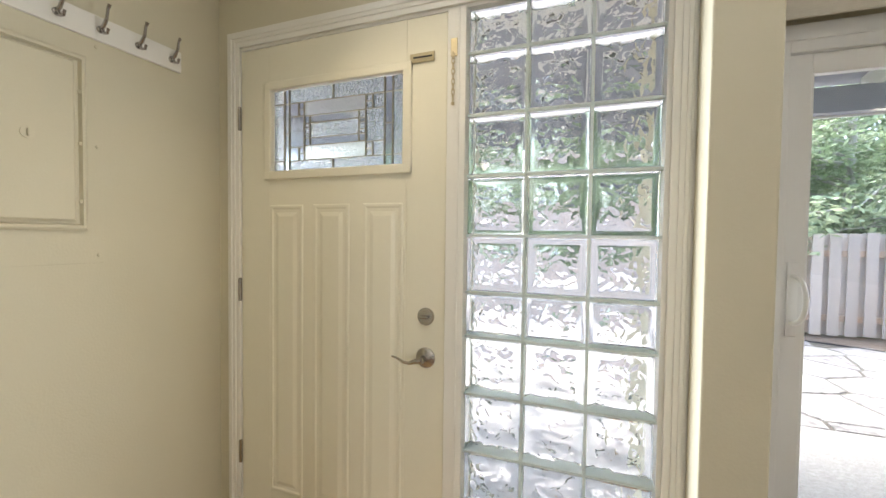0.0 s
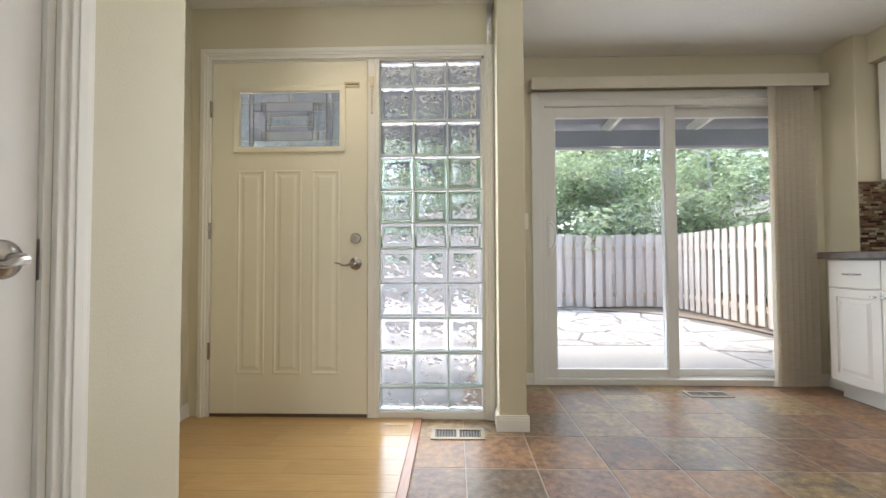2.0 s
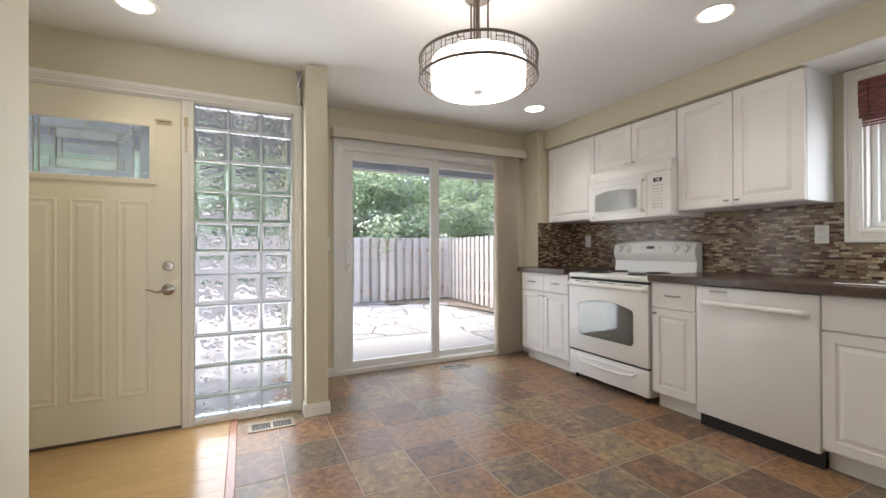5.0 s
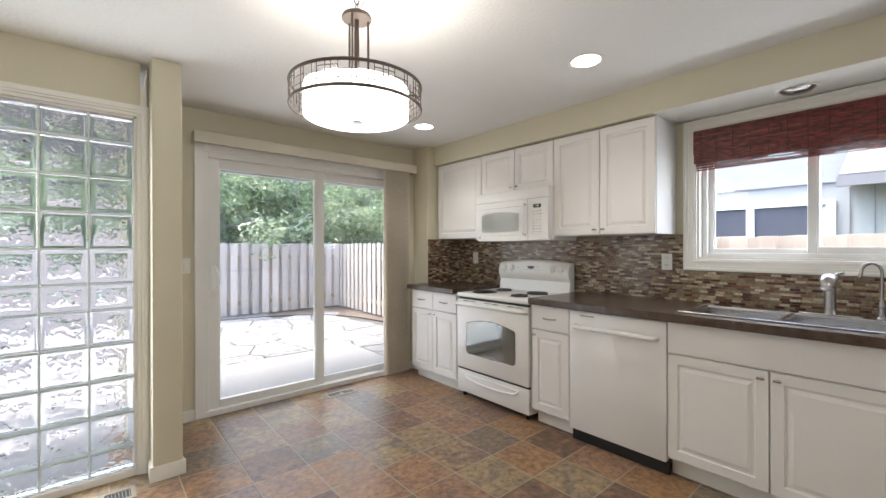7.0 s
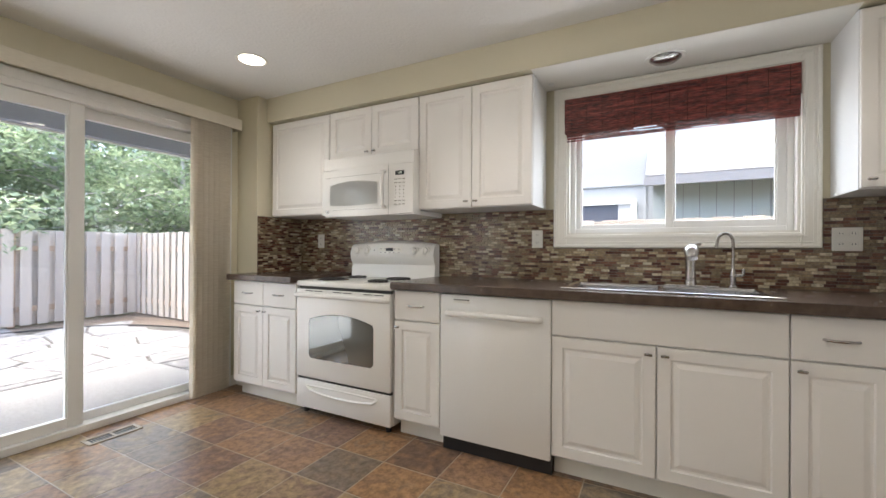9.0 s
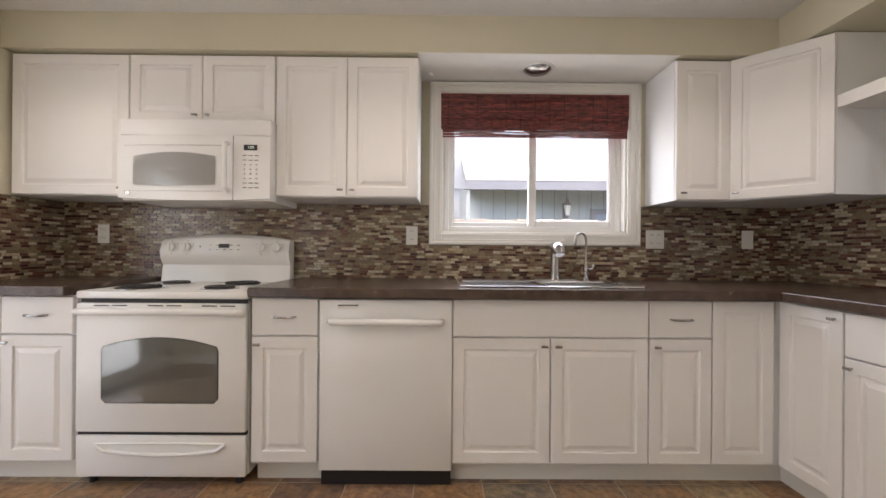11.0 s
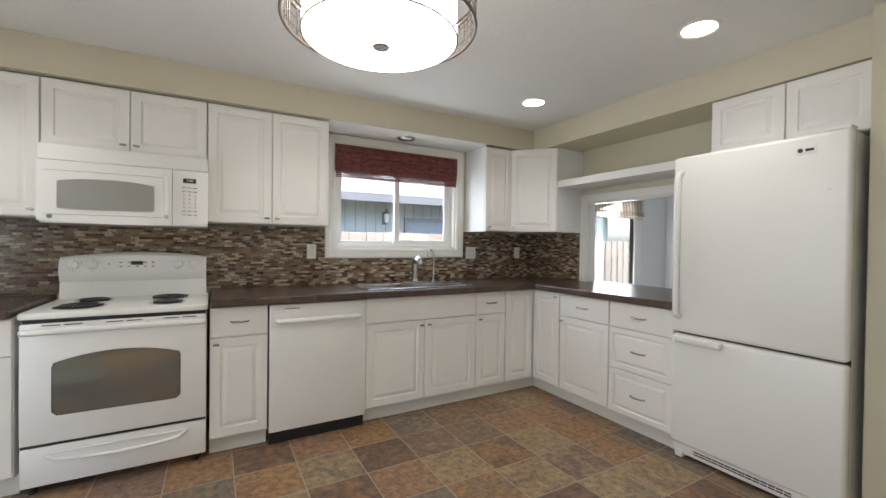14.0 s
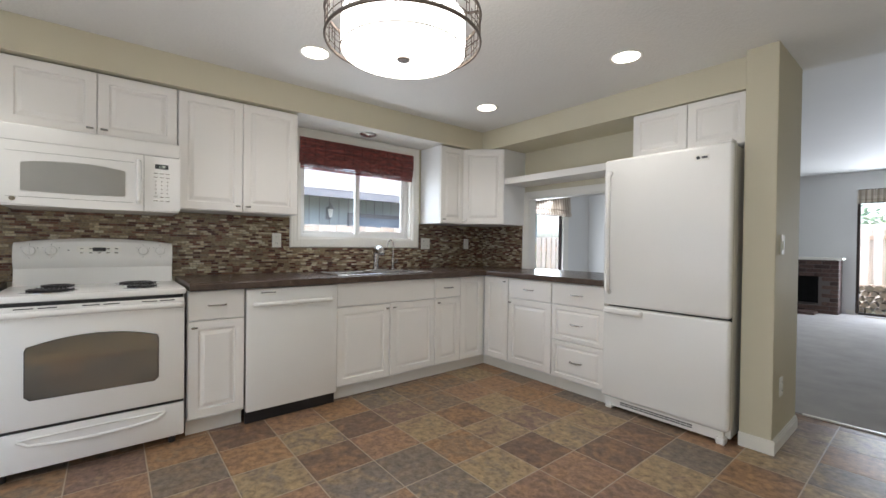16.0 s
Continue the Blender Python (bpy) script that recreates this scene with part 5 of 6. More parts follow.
# pendant
PX, PY = 0.995, -0.025
pn = thing("pendant_lamp", pose(PX, PY, 0), "drum pendant lamp with dark bronze lattice cage", "pendant lamp")
ZB, CR, DR = 1.832, 0.257, 0.207    # drum underside, cage and drum radii
part("drum", lathe([(DR - 0.003, 0.112), (DR, 0.112), (DR, 0.003), (DR - 0.004, 0.0), (0.0, -0.003)], 56, pose(0, 0, ZB)), DRUMGLOW, pn, "glowing cream glass drum", True)
part("finial", lathe([(0, -0.020), (0.020, -0.020), (0.023, -0.017), (0.023, -0.008), (0.012, -0.004), (0, -0.002)], 24, pose(0, 0, ZB)), NICKEL, pn, "flat nickel finial", True)
part("drum_edge", tube([((DR + 0.001) * math.cos(a), (DR + 0.001) * math.sin(a), ZB + 0.002) for a in (2 * math.pi * i / 56 for i in range(56))], 0.0022, 5, True), BRONZE, pn)
zt, zb_ = ZB + 0.122, ZB + 0.036
for zz in (zt, zb_):
    hoop = part("hoop", moved(tube([(CR * math.cos(a), CR * math.sin(a), 0) for a in (2 * math.pi * i / 72 for i in range(72))], 0.005, 8, True), Matrix.Translation((0, 0, zz)) @ Matrix.Diagonal((1, 1, 1.3, 1))), BRONZE, pn, "dark bronze hoop")
cage = hoop
random.seed(5)
lat = bmesh.new()
for s in range(8):
    a0 = s * math.pi / 4
    for u, lo_, hi_ in ((0.05, 0, 1), (0.28, 0, 1), (0.36, 0.25, 1), (0.44, 0, 0.55), (0.56, 0.0, 1), (0.66, 0, 1), (0.82, 0, 1), (0.92, 0.4, 1)):
        a = a0 + u * math.pi / 4
        lat = join(lat, tube([(CR * math.cos(a), CR * math.sin(a), zb_ + lo_ * (zt - zb_)), (CR * math.cos(a), CR * math.sin(a), zb_ + hi_ * (zt - zb_))], 0.002, 4))
    for v, u0, u1 in ((0.28, 0.0, 1.0), (0.62, 0.05, 0.36), (0.55, 0.56, 0.92), (0.78, 0.66, 1.05)):
        pts = [(CR * math.cos(a0 + (u0 + (u1 - u0) * i / 5) * math.pi / 4), CR * math.sin(a0 + (u0 + (u1 - u0) * i / 5) * math.pi / 4), zb_ + v * (zt - zb_)) for i in range(6)]
        lat = join(lat, tube(pts, 0.0018, 4))
part("lattice", lat, BRONZE, cage, "thin bronze grid band")
for i in range(3):
    a = math.radians(100 + 120 * i)
    c, s = math.cos(a), math.sin(a)
    part("rod", tube([(0.046 * c, 0.046 * s, 2.232), (0.046 * c, 0.046 * s, ZB + 0.10)], 0.0045, 8), BRONZE, pn)
    part("arm", tube([(0.02 * c, 0.02 * s, ZB + 0.118), (CR * c, CR * s, zt)], 0.004, 6), BRONZE, pn)
    part("tie", tube([(CR * c, CR * s, zb_), (DR * c, DR * s, ZB + 0.004)], 0.002, 5), BRONZE, pn)
part("stem", cyl(0.010, ZB + 0.10, 2.232, 12), BRONZE, pn)
part("hub", lathe([(0.0, 2.226), (0.058, 2.226), (0.060, 2.231), (0.056, 2.242), (0.014, 2.256), (0.0, 2.258)], 24), BRONZE, pn, "", True)
for i in range(4):
    q = i % 2
    ring = [((0.011 * math.cos(a)) * q, (0.011 * math.cos(a)) * (1 - q), 2.276 + i * 0.028 + 0.016 * math.sin(a)) for a in (2 * math.pi * k / 12 for k in range(12))]
    part("chain_link", tube(ring, 0.0028, 6, True), BRONZE, pn)
part("cord", tube([(0, 0, 2.255), (0.03, 0.01, 2.30), (0.05, 0.012, 2.345), (0.02, 0.0, ZC)], 0.002, 6), BRONZE, pn)
part("ceiling_rose", lathe([(0.0, ZC), (0.062, ZC), (0.060, ZC - 0.012), (0.02, ZC - 0.022), (0, ZC - 0.023)], 28), BRONZE, pn, "", True)
plamp = bpy.data.lights.new("pendant_bulb", "POINT")
plamp.energy, plamp.color, plamp.shadow_soft_size = PENDANT_WATTS, (1.0, 0.94, 0.85), 0.09
new("pendant_bulb", plamp).location = (PX + 0.09, PY, ZB + 0.16)


# ---------------------------------------------------------------- entry: hooks and electrical panel
rail = thing("coat_hook_rail", pose(XW, 1.276, 1.920, 0, 0, 90), "white coat rail with satin nickel hooks", "coat rack")
# local x runs back along the wall, -y into the hall
part("board", box(-0.66, 0.0, -0.014, 0, 0, 0.078, 0.003), TRIM, rail)
for hx in (-0.040, -0.158, -0.274, -0.388, -0.502, -0.616):
    h = part("hook", tube([(hx, -0.016, 0.040), (hx, -0.030, 0.045), (hx, -0.048, 0.068), (hx, -0.052, 0.092), (hx, -0.062, 0.108)], 0.0048, 8, radii=[0.006, 0.006, 0.005, 0.0045, 0.006]), NICKEL, rail, "satin nickel coat hook", True)
    part("lower_prong", tube([(hx, -0.020, 0.040), (hx, -0.032, 0.022), (hx, -0.048, 0.020), (hx, -0.055, 0.034)], 0.0045, 8), NICKEL, h, "", True)
    part("backplate", lathe([(0, 0), (0.012, 0), (0.011, 0.004), (0, 0.006)], 14, pose(hx, -0.014, 0.036, 90)), NICKEL, h, "", True)
ep = thing("electrical_panel", pose(XW, 0.962, 1.30, 0, 0, 90), "cream-painted flush electrical panel with a latch", "electrical panel")
part("cover", join(box(-0.42, 0.048, -0.003, 0, -0.095, 0.62, 0.001)), WALL, ep)
part("rim", join(moved(raised(0.42, 0.545, [(0, 0), (0, 0.012), (0.008, 0.018), (0.015, 0.018), (0.020, 0.006)]), pose(-0.42, 0, 0.01))), WALL, ep)
part("panel_door", moved(raised(0.365, 0.49, [(0, 0), (0, 0.018), (0.006, 0.024), (0.012, 0.024)]), pose(-0.400, 0, 0.038)), WALL, ep)
part("latch", join(lathe([(0, 0), (0.017, 0), (0.017, 0.003), (0.011, 0.004), (0.0, 0.0045)], 20, pose(-0.150, -0.024, 0.283, 90)), box(-0.153, -0.147, -0.034, -0.027, 0.272, 0.294, 0.002)), WALL, ep, "", True)
for z in (0.10, 0.28, 0.44):
    part("hinge_screw", lathe([(0, 0), (0.007, 0), (0.006, 0.004), (0, 0.005)], 10, pose(-0.018, -0.011, z, 90)), WALL, ep)
for z in (-0.07, 0.28, 0.60):
    part("cover_screw", lathe([(0, 0), (0.006, 0), (0.005, 0.003), (0, 0.004)], 10, pose(0.033, -0.003, z, 90)), WALL, ep)

# closet door
cd = tagged(thing("door_3", pose(XC - 0.012, -0.86, 0.012, 0, 0, 90), "", ""), "white panelled closet door, closed", "door", "", "structure")
CW = 0.765
part("slab", join(box(0, 0.115, 0, 0.035, 0, 2.035), box(CW - 0.115, CW, 0, 0.035, 0, 2.035), box(0.115, CW - 0.115, 0, 0.035, 0.0, 0.20), box(0.115, CW - 0.115, 0, 0.035, 0.78, 0.985), box(0.115, CW - 0.115, 0, 0.035, 1.92, 2.035), box(0.33, CW - 0.33, 0, 0.035, 0.20, 0.78), box(0.33, CW - 0.33, 0, 0.035, 0.985, 1.92),
                  *[moved(raised(0.215, hh_, [(0, 0.0), (0.008, -0.010), (0.018, -0.010), (0.045, -0.002), (0.05, -0.002)], False), pose(xx, 0, zz)) for xx in (0.115, CW - 0.33) for zz, hh_ in ((0.20, 0.58), (0.985, 0.935))]), CLOSETPAINT, cd)
lever_set(cd, CW - 0.062, 0.89, -1)
part("strike_plate", box(CW + 0.001, CW + 0.004, -0.006, 0.01, 0.85, 0.93), NICKEL, cd)
ccs = []
for d, i0, i1 in ((0.012, 0.0, 0.078), (0.018, 0.014, 0.06), (0.021, 0.022, 0.046)):
    ccs += [box(XC, XC + d, 0.0 - i1, 0.0 - i0, 0, 2.14 - i0, 0.002), box(XC, XC + d, -0.94 + i0, -0.94 + i1, 0, 2.14 - i0, 0.002), box(XC, XC + d, -0.94 + i1, 0.0 - i1, 2.14 - i1, 2.14 - i0, 0.002)]
structure("trim_closet", join(*ccs), TRIM, "white moulded closet door casing", "trim")
structure("trim_closet_jamb", join(box(XC - 0.11, XC - 0.001, -0.094, -0.078, 0, 2.06), box(XC - 0.11, XC - 0.001, -0.862, -0.861, 0, 2.06), box(XC - 0.11, XC - 0.001, -0.86, -0.094, 2.049, 2.061)), TRIM, "white closet jamb", "trim")


# ---------------------------------------------------------------- living room things
fp = thing("fireplace", pose(1.02, YL, 0), "dark brick fireplace with a raised surround and white mantel", "fireplace")
part("core", join(box(0.0, 0.26, 0.0, 0.38, 0, 0.99), box(0.26, 1.16, 0.0, 0.38, 0.70, 0.99), box(1.16, 1.62, 0.0, 0.38, 0, 0.99), box(0.26, 1.16, 0.0, 0.38, 0, 0.16)), MORTAR, fp)
part("firebox", box(0.26, 1.16, 0.0, 0.03, 0.16, 0.70), SOOT, fp, "sooty black firebox")
part("mantel", box(-0.06, 1.68, 0.0, 0.44, 0.99, 1.035, 0.004), TRIM, fp, "white mantel shelf")
for r in range(13):
    off = 0.11 if r % 2 else 0.0
    for c in range(-1, 8):
        x0, x1 = max(0.0, c * 0.22 + off), min(1.62, c * 0.22 + off + 0.21)
        z0 = r * 0.0755 + 0.004
        if x1 - x0 < 0.05 or (x1 > 0.27 and x0 < 1.15 and 0.13 < z0 < 0.66):
            continue
        part("brick", box(x0, x1, 0.372, 0.392, z0, z0 + 0.064), BRICK, fp)
for r in range(13):
    for c in range(2):
        part("brick", box(-0.012, 0.01, 0.005 + c * 0.19, 0.185 + c * 0.19, r * 0.0755 + 0.004, r * 0.0755 + 0.068), BRICK, fp)
part("hearth", box(0.25, 1.62, 0.392, 0.80, 0.006, 0.05), BRICK, fp, "low brick hearth")
lw = tagged(thing("window_3", pose(-0.85, YL, 0), "", ""), "tall dark-framed living room window", "window", "", "structure")
DARKFRAME = mat("dark_bronze_frame", (0.06, 0.045, 0.04), 0.4, 0.5)
part("window_frame", join(box(0, 0.04, -0.10, -0.02, 0.03, 2.28), box(1.64, 1.68, -0.10, -0.02, 0.03, 2.28), box(0.04, 1.64, -0.10, -0.02, 2.24, 2.28), box(0.04, 1.64, -0.10, -0.02, 0.0, 0.04), box(0.81, 0.85, -0.10, -0.02, 0.04, 2.24)), DARKFRAME, lw)
pn_ = part("pane", box(0.04, 1.64, -0.062, -0.057, 0.04, 2.24), PANE, lw)
pn_.visible_shadow = False


def roman_shade(m, w, h, label):
    s = thing("roman_shade", m, label, "window shade")
    bm = bmesh.new()
    prof = [(0.0, h), (-0.012, h * 0.55), (-0.03, h * 0.30), (-0.012, h * 0.26), (-0.045, h * 0.10), (-0.02, 0.0), (0.0, 0.02)]
    a = [bm.verts.new((0, y, z)) for y, z in prof]
    b = [bm.verts.new((w, y, z)) for y, z in prof]
    for j in range(len(prof)):
        k = (j + 1) % len(prof)
        bm.faces.new((a[j], b[j], b[k], a[k]))
    bm.faces.new(a)
    bm.faces.new(b)
    part("fabric", bm, SHADE, s)
    for i in range(int(w / 0.075)):
        x = 0.02 + i * 0.075
        st = bmesh.new()
        pa = [st.verts.new((x, y - 0.002, z)) for y, z in prof[:6]]
        pb = [st.verts.new((x + 0.03, y - 0.002, z)) for y, z in prof[:6]]
        for j in range(5):
            st.faces.new((pa[j], pb[j], pb[j + 1], pa[j + 1]))
        part("stripe", st, STRIPE, s)
    return s


STRIPE = mat("brown_stripe", (0.36, 0.30, 0.24), 0.9, fine=0.08)
roman_shade(pose(0.83, YL + 0.01, 2.02, 0, 0, 180), 1.66, 0.25, "striped tan roman shade drawn up")
dwn = tagged(thing("window_4", pose(XL, -4.79, 0, 0, 0, EAST), "", ""), "dark-framed window seen through the pass-through", "window", "", "structure")
part("window_frame", join(box(0, 0.05, 0.03, 0.07, 0.35, 2.1), box(1.092, 1.13, 0.03, 0.07, 0.35, 2.1), box(0.05, 1.092, 0.03, 0.07, 0.35, 0.39), box(0.05, 1.092, 0.03, 0.07, 2.05, 2.1)), DARKFRAME, dwn)
part("side_reveal", box(1.13, 1.30, -0.004, 0.10, 0.35, 2.1), TRIM, dwn)
p4 = part("pane", box(0.05, 1.092, 0.050, 0.055, 0.39, 2.05), PANE, dwn)
p4.visible_shadow = False
roman_shade(pose(XL - 0.03, -4.84, 1.745, 0, 0, EAST), 1.25, 0.40, "striped tan roman shade half drawn")
floor_vent(pose(0.30, -9.60, 0.006), 0.40, 0.11, "pale floor register on the carpet")

# ---------------------------------------------------------------- outdoors
GZ = -0.12
gm = bmesh.new()
outer = [(-400, -400), (400, -400), (400, 400), (-400, 400)]
gv = [gm.verts.new((x, y, GZ - 0.05)) for x, y in outer]
gm.faces.new(gv)
structure("ground", gm, GROUND, "garden ground under the trees", "ground")
structure("pavement_aggregate", box(-3.5, 3.12, 1.62, 4.03, GZ - 0.045, GZ, 0.004), AGGREGATE, "exposed-aggregate concrete pad outside the doors", "pavement")
structure("ground_mulch", box(-7.5, 5.3, 2.3, 8.0, GZ - 0.048, GZ - 0.012), BARK, "bark mulch along the fence", "ground")


def clip(poly, nx, ny, d):
    out = []
    for i, p in enumerate(poly):
        q = poly[(i + 1) % len(poly)]
        a, b = p[0] * nx + p[1] * ny - d, q[0] * nx + q[1] * ny - d
        if a <= 0:
            out.append(p)
        if a * b < 0:
            t = a / (a - b)
            out.append((p[0] + (q[0] - p[0]) * t, p[1] + (q[1] - p[1]) * t))
    return out


def in_patio(x, y):
    """The curved edge of the flagstones."""
    if x < -2.2:
        return y < 7.55 and x > -6.5
    return ((x + 2.2) / 6.75) ** 6 + (max(0, y - 2.0) / 5.62) ** 6 < 1.0


random.seed(11)
seeds = [(-6.6 + 0.62 * i + random.uniform(-0.24, 0.24), 1.9 + 0.55 * j + random.uniform(-0.22, 0.22)) for i in range(19) for j in range(11)]
flag = tagged(new("pavement_flagstone"), "pale irregular flagstone patio with sand joints", "pavement", "", "structure")
base_pts = [(-6.5, 7.58)] + [(-2.2, 7.58)] + [(-2.2 + 6.7 * math.sin(a) ** (2 / 6), 2.0 + 5.58 * math.cos(a) ** (2 / 6)) for a in (math.pi / 2 * i / 24 for i in range(1, 24))] + [(4.5, 2.0), (-6.5, 2.0)]
sb_ = bmesh.new()
fa = sb_.faces.new([sb_.verts.new((x, y, GZ - 0.008)) for x, y in base_pts])
part("joint_sand", sb_, SAND, flag)
for i, s in enumerate(seeds):
    if not in_patio(*s):
        continue
    poly = [(s[0] - 0.9, s[1] - 0.9), (s[0] + 0.9, s[1] - 0.9), (s[0] + 0.9, s[1] + 0.9), (s[0] - 0.9, s[1] + 0.9)]
    for j, o in enumerate(seeds):
        dx, dy = o[0] - s[0], o[1] - s[1]
        dd = math.hypot(dx, dy)
        if i != j and dd < 1.8:
            poly = clip(poly, dx / dd, dy / dd, ((s[0] + o[0]) * dx + (s[1] + o[1]) * dy) / (2 * dd) - 0.016)
    if len(poly) < 3:
        continue
    if s[1] < 4.3 and s[0] < 3.4:
        poly = clip(poly, 0, -1, -4.045) if s[0] < 2.95 else clip(poly, -1, 0, -3.135)
    if len(poly) < 3:
        continue
    cx, cy = sum(p[0] for p in poly) / len(poly), sum(p[1] for p in poly) / len(poly)
    bm = bmesh.new()
    lo = [bm.verts.new((x - cx, y - cy, -0.03)) for x, y in poly]
    mid_ = [bm.verts.new((x - cx, y - cy, -0.006)) for x, y in poly]
    hi = [bm.verts.new(((x - cx) * 0.965, (y - cy) * 0.965, 0)) for x, y in poly]
    n = len(poly)
    for k in range(n):
        bm.faces.new((lo[k], lo[(k + 1) % n], mid_[(k + 1) % n], mid_[k]))
        bm.faces.new((mid_[k], mid_[(k + 1) % n], hi[(k + 1) % n], hi[k]))
    bm.faces.new(hi)
    st = part("stone", bm, STONE, flag)
    st.location = (cx, cy, GZ + random.uniform(-0.001, 0.004))
edge = tube([(x, y, GZ + 0.005) for x, y in base_pts[1:-2]], 0.012, 5)
tagged(mesh_object("lawn_edging", edge, BLACKPL), "thin black edging strip between stones and mulch", "edging", "", "structure")


def fence(x0, y0, x1, y1, top, label, both=True):
    """Boards on alternate sides of two rails."""
    L_ = math.hypot(x1 - x0, y1 - y0)
    f = thing("fence", pose(x0, y0, GZ, 0, 0, math.degrees(math.atan2(y1 - y0, x1 - x0))), label, "fence")
    h = top - GZ
    for z in (0.28, h - 0.30):
        part("rail", box(0, L_, -0.02, 0.02, z - 0.045, z + 0.045), FENCERAIL, f)
    front = box(-0.068, 0.068, -0.040, -0.021, 0.03, h, 0.003)
    fo = part("board", front, FENCE, f)
    fo.location = (0.1, 0, 0)
    bo = part("board", box(-0.068, 0.068, 0.021, 0.040, 0.03, h - 0.005, 0.003), FENCE, f)
    bo.location = (0.205, 0, 0)
    n = int(L_ / 0.21)
    for i in range(1, n):
        for o, s in ((fo, 0.1), (bo, 0.205)):
            c = new("board", o.data)
            c.parent = f
            c.location = (s + i * 0.21, 0, random.uniform(-0.012, 0.008))
    for i in range(int(L_ / 2.4) + 1):
        part("post", box(i * 2.4 - 0.045, i * 2.4 + 0.045, -0.02, 0.07, 0, h - 0.03), FENCERAIL, f)
    return f


fence(-6.5, 7.85, 4.85, 7.85, 1.42, "weathered grey cedar board fence behind the patio")
fence(4.85, 7.85, 4.62, 2.6, 1.42, "weathered cedar board fence along the side of the patio")
fence(4.62, 2.6, 4.62, -3.3, 1.41, "weathered cedar board fence outside the kitchen window")
fence(6.3, -3.3, 6.3, -10.0, 1.41, "weathered cedar board fence beyond the living room window")
fence(4.6, -12.2, -3.5, -12.2, 1.75, "tall cedar board fence behind the woodpile")

# patio cover
pcv = thing("patio_cover", pose(0, 0, -0.11), "grey-painted patio roof with open rafters", "patio cover")
part("beam", box(-4.0, 6.0, 4.16, 4.26, 2.40, 2.60, 0.004), EAVE, pcv)
part("fascia_strip", box(-4.0, 6.0, 4.255, 4.275, 2.385, 2.43), TRIM, pcv)
deck = bmesh.new()
dk = [deck.verts.new(p) for p in ((-4, 1.62, 2.98), (6, 1.62, 2.98), (6, 4.45, 2.69), (-4, 4.45, 2.69))]
du = [deck.verts.new(p) for p in ((-4, 1.62, 3.03), (6, 1.62, 3.03), (6, 4.45, 2.74), (-4, 4.45, 2.74))]
deck.faces.new(dk)
deck.faces.new(du)
for i in range(4):
    deck.faces.new((dk[i], dk[(i + 1) % 4], du[(i + 1) % 4], du[i]))
part("roof_deck", deck, EAVE, pcv)
for i in range(9):
    x = -3.2 + i * 1.06
    raf = bmesh.new()
    v = [raf.verts.new((x + dx, y, z)) for dx in (0, 0.045) for y, z in ((1.62, 2.98), (4.35, 2.70), (4.35, 2.575), (1.62, 2.84))]
    for q in ((0, 1, 2, 3), (4, 5, 6, 7), (0, 1, 5, 4), (1, 2, 6, 5), (2, 3, 7, 6), (3, 0, 4, 7)):
        raf.faces.new([v[k] for k in q])
    part("rafter", raf, TRIM, pcv)
for x in (-3.2, 5.4):
    part("post", box(x, x + 0.1, 4.16, 4.26, GZ + 0.11, 2.40), EAVE, pcv)


def leaves(rng, centres, count, size, flat=0.45):
    """Small bent leaf blades round the given centres, as one mesh."""
    idx = rng.integers(0, len(centres), count)
    c = np.array([q[0] for q in centres])[idx]
    r = np.array([q[1] for q in centres])[idx]
    d = rng.normal(size=(count, 3))
    d /= np.linalg.norm(d, axis=1)[:, None]
    p = c + d * (r * rng.uniform(0.25, 1.0, count) ** 0.6)[:, None] * np.array([1, 1, flat + 0.2])
    a = rng.normal(size=(count, 3)) * np.array([1, 1, 0.5])
    a /= np.linalg.norm(a, axis=1)[:, None]
    b = np.cross(a, rng.normal(size=(count, 3)) * np.array([0.4, 0.4, 1.0]))
    b /= np.linalg.norm(b, axis=1)[:, None]
    s = size * rng.uniform(0.6, 1.35, count)[:, None]
    v = np.empty((count, 4, 3))
    v[:, 0], v[:, 1], v[:, 2], v[:, 3] = p - a * s, p + b * s * 0.42, p + a * s, p - b * s * 0.42
    f = np.arange(count * 4).reshape(count, 4)
    me = bpy.data.meshes.new("crown")
    me.from_pydata(v.reshape(-1, 3).tolist(), [], f.tolist())
    return me


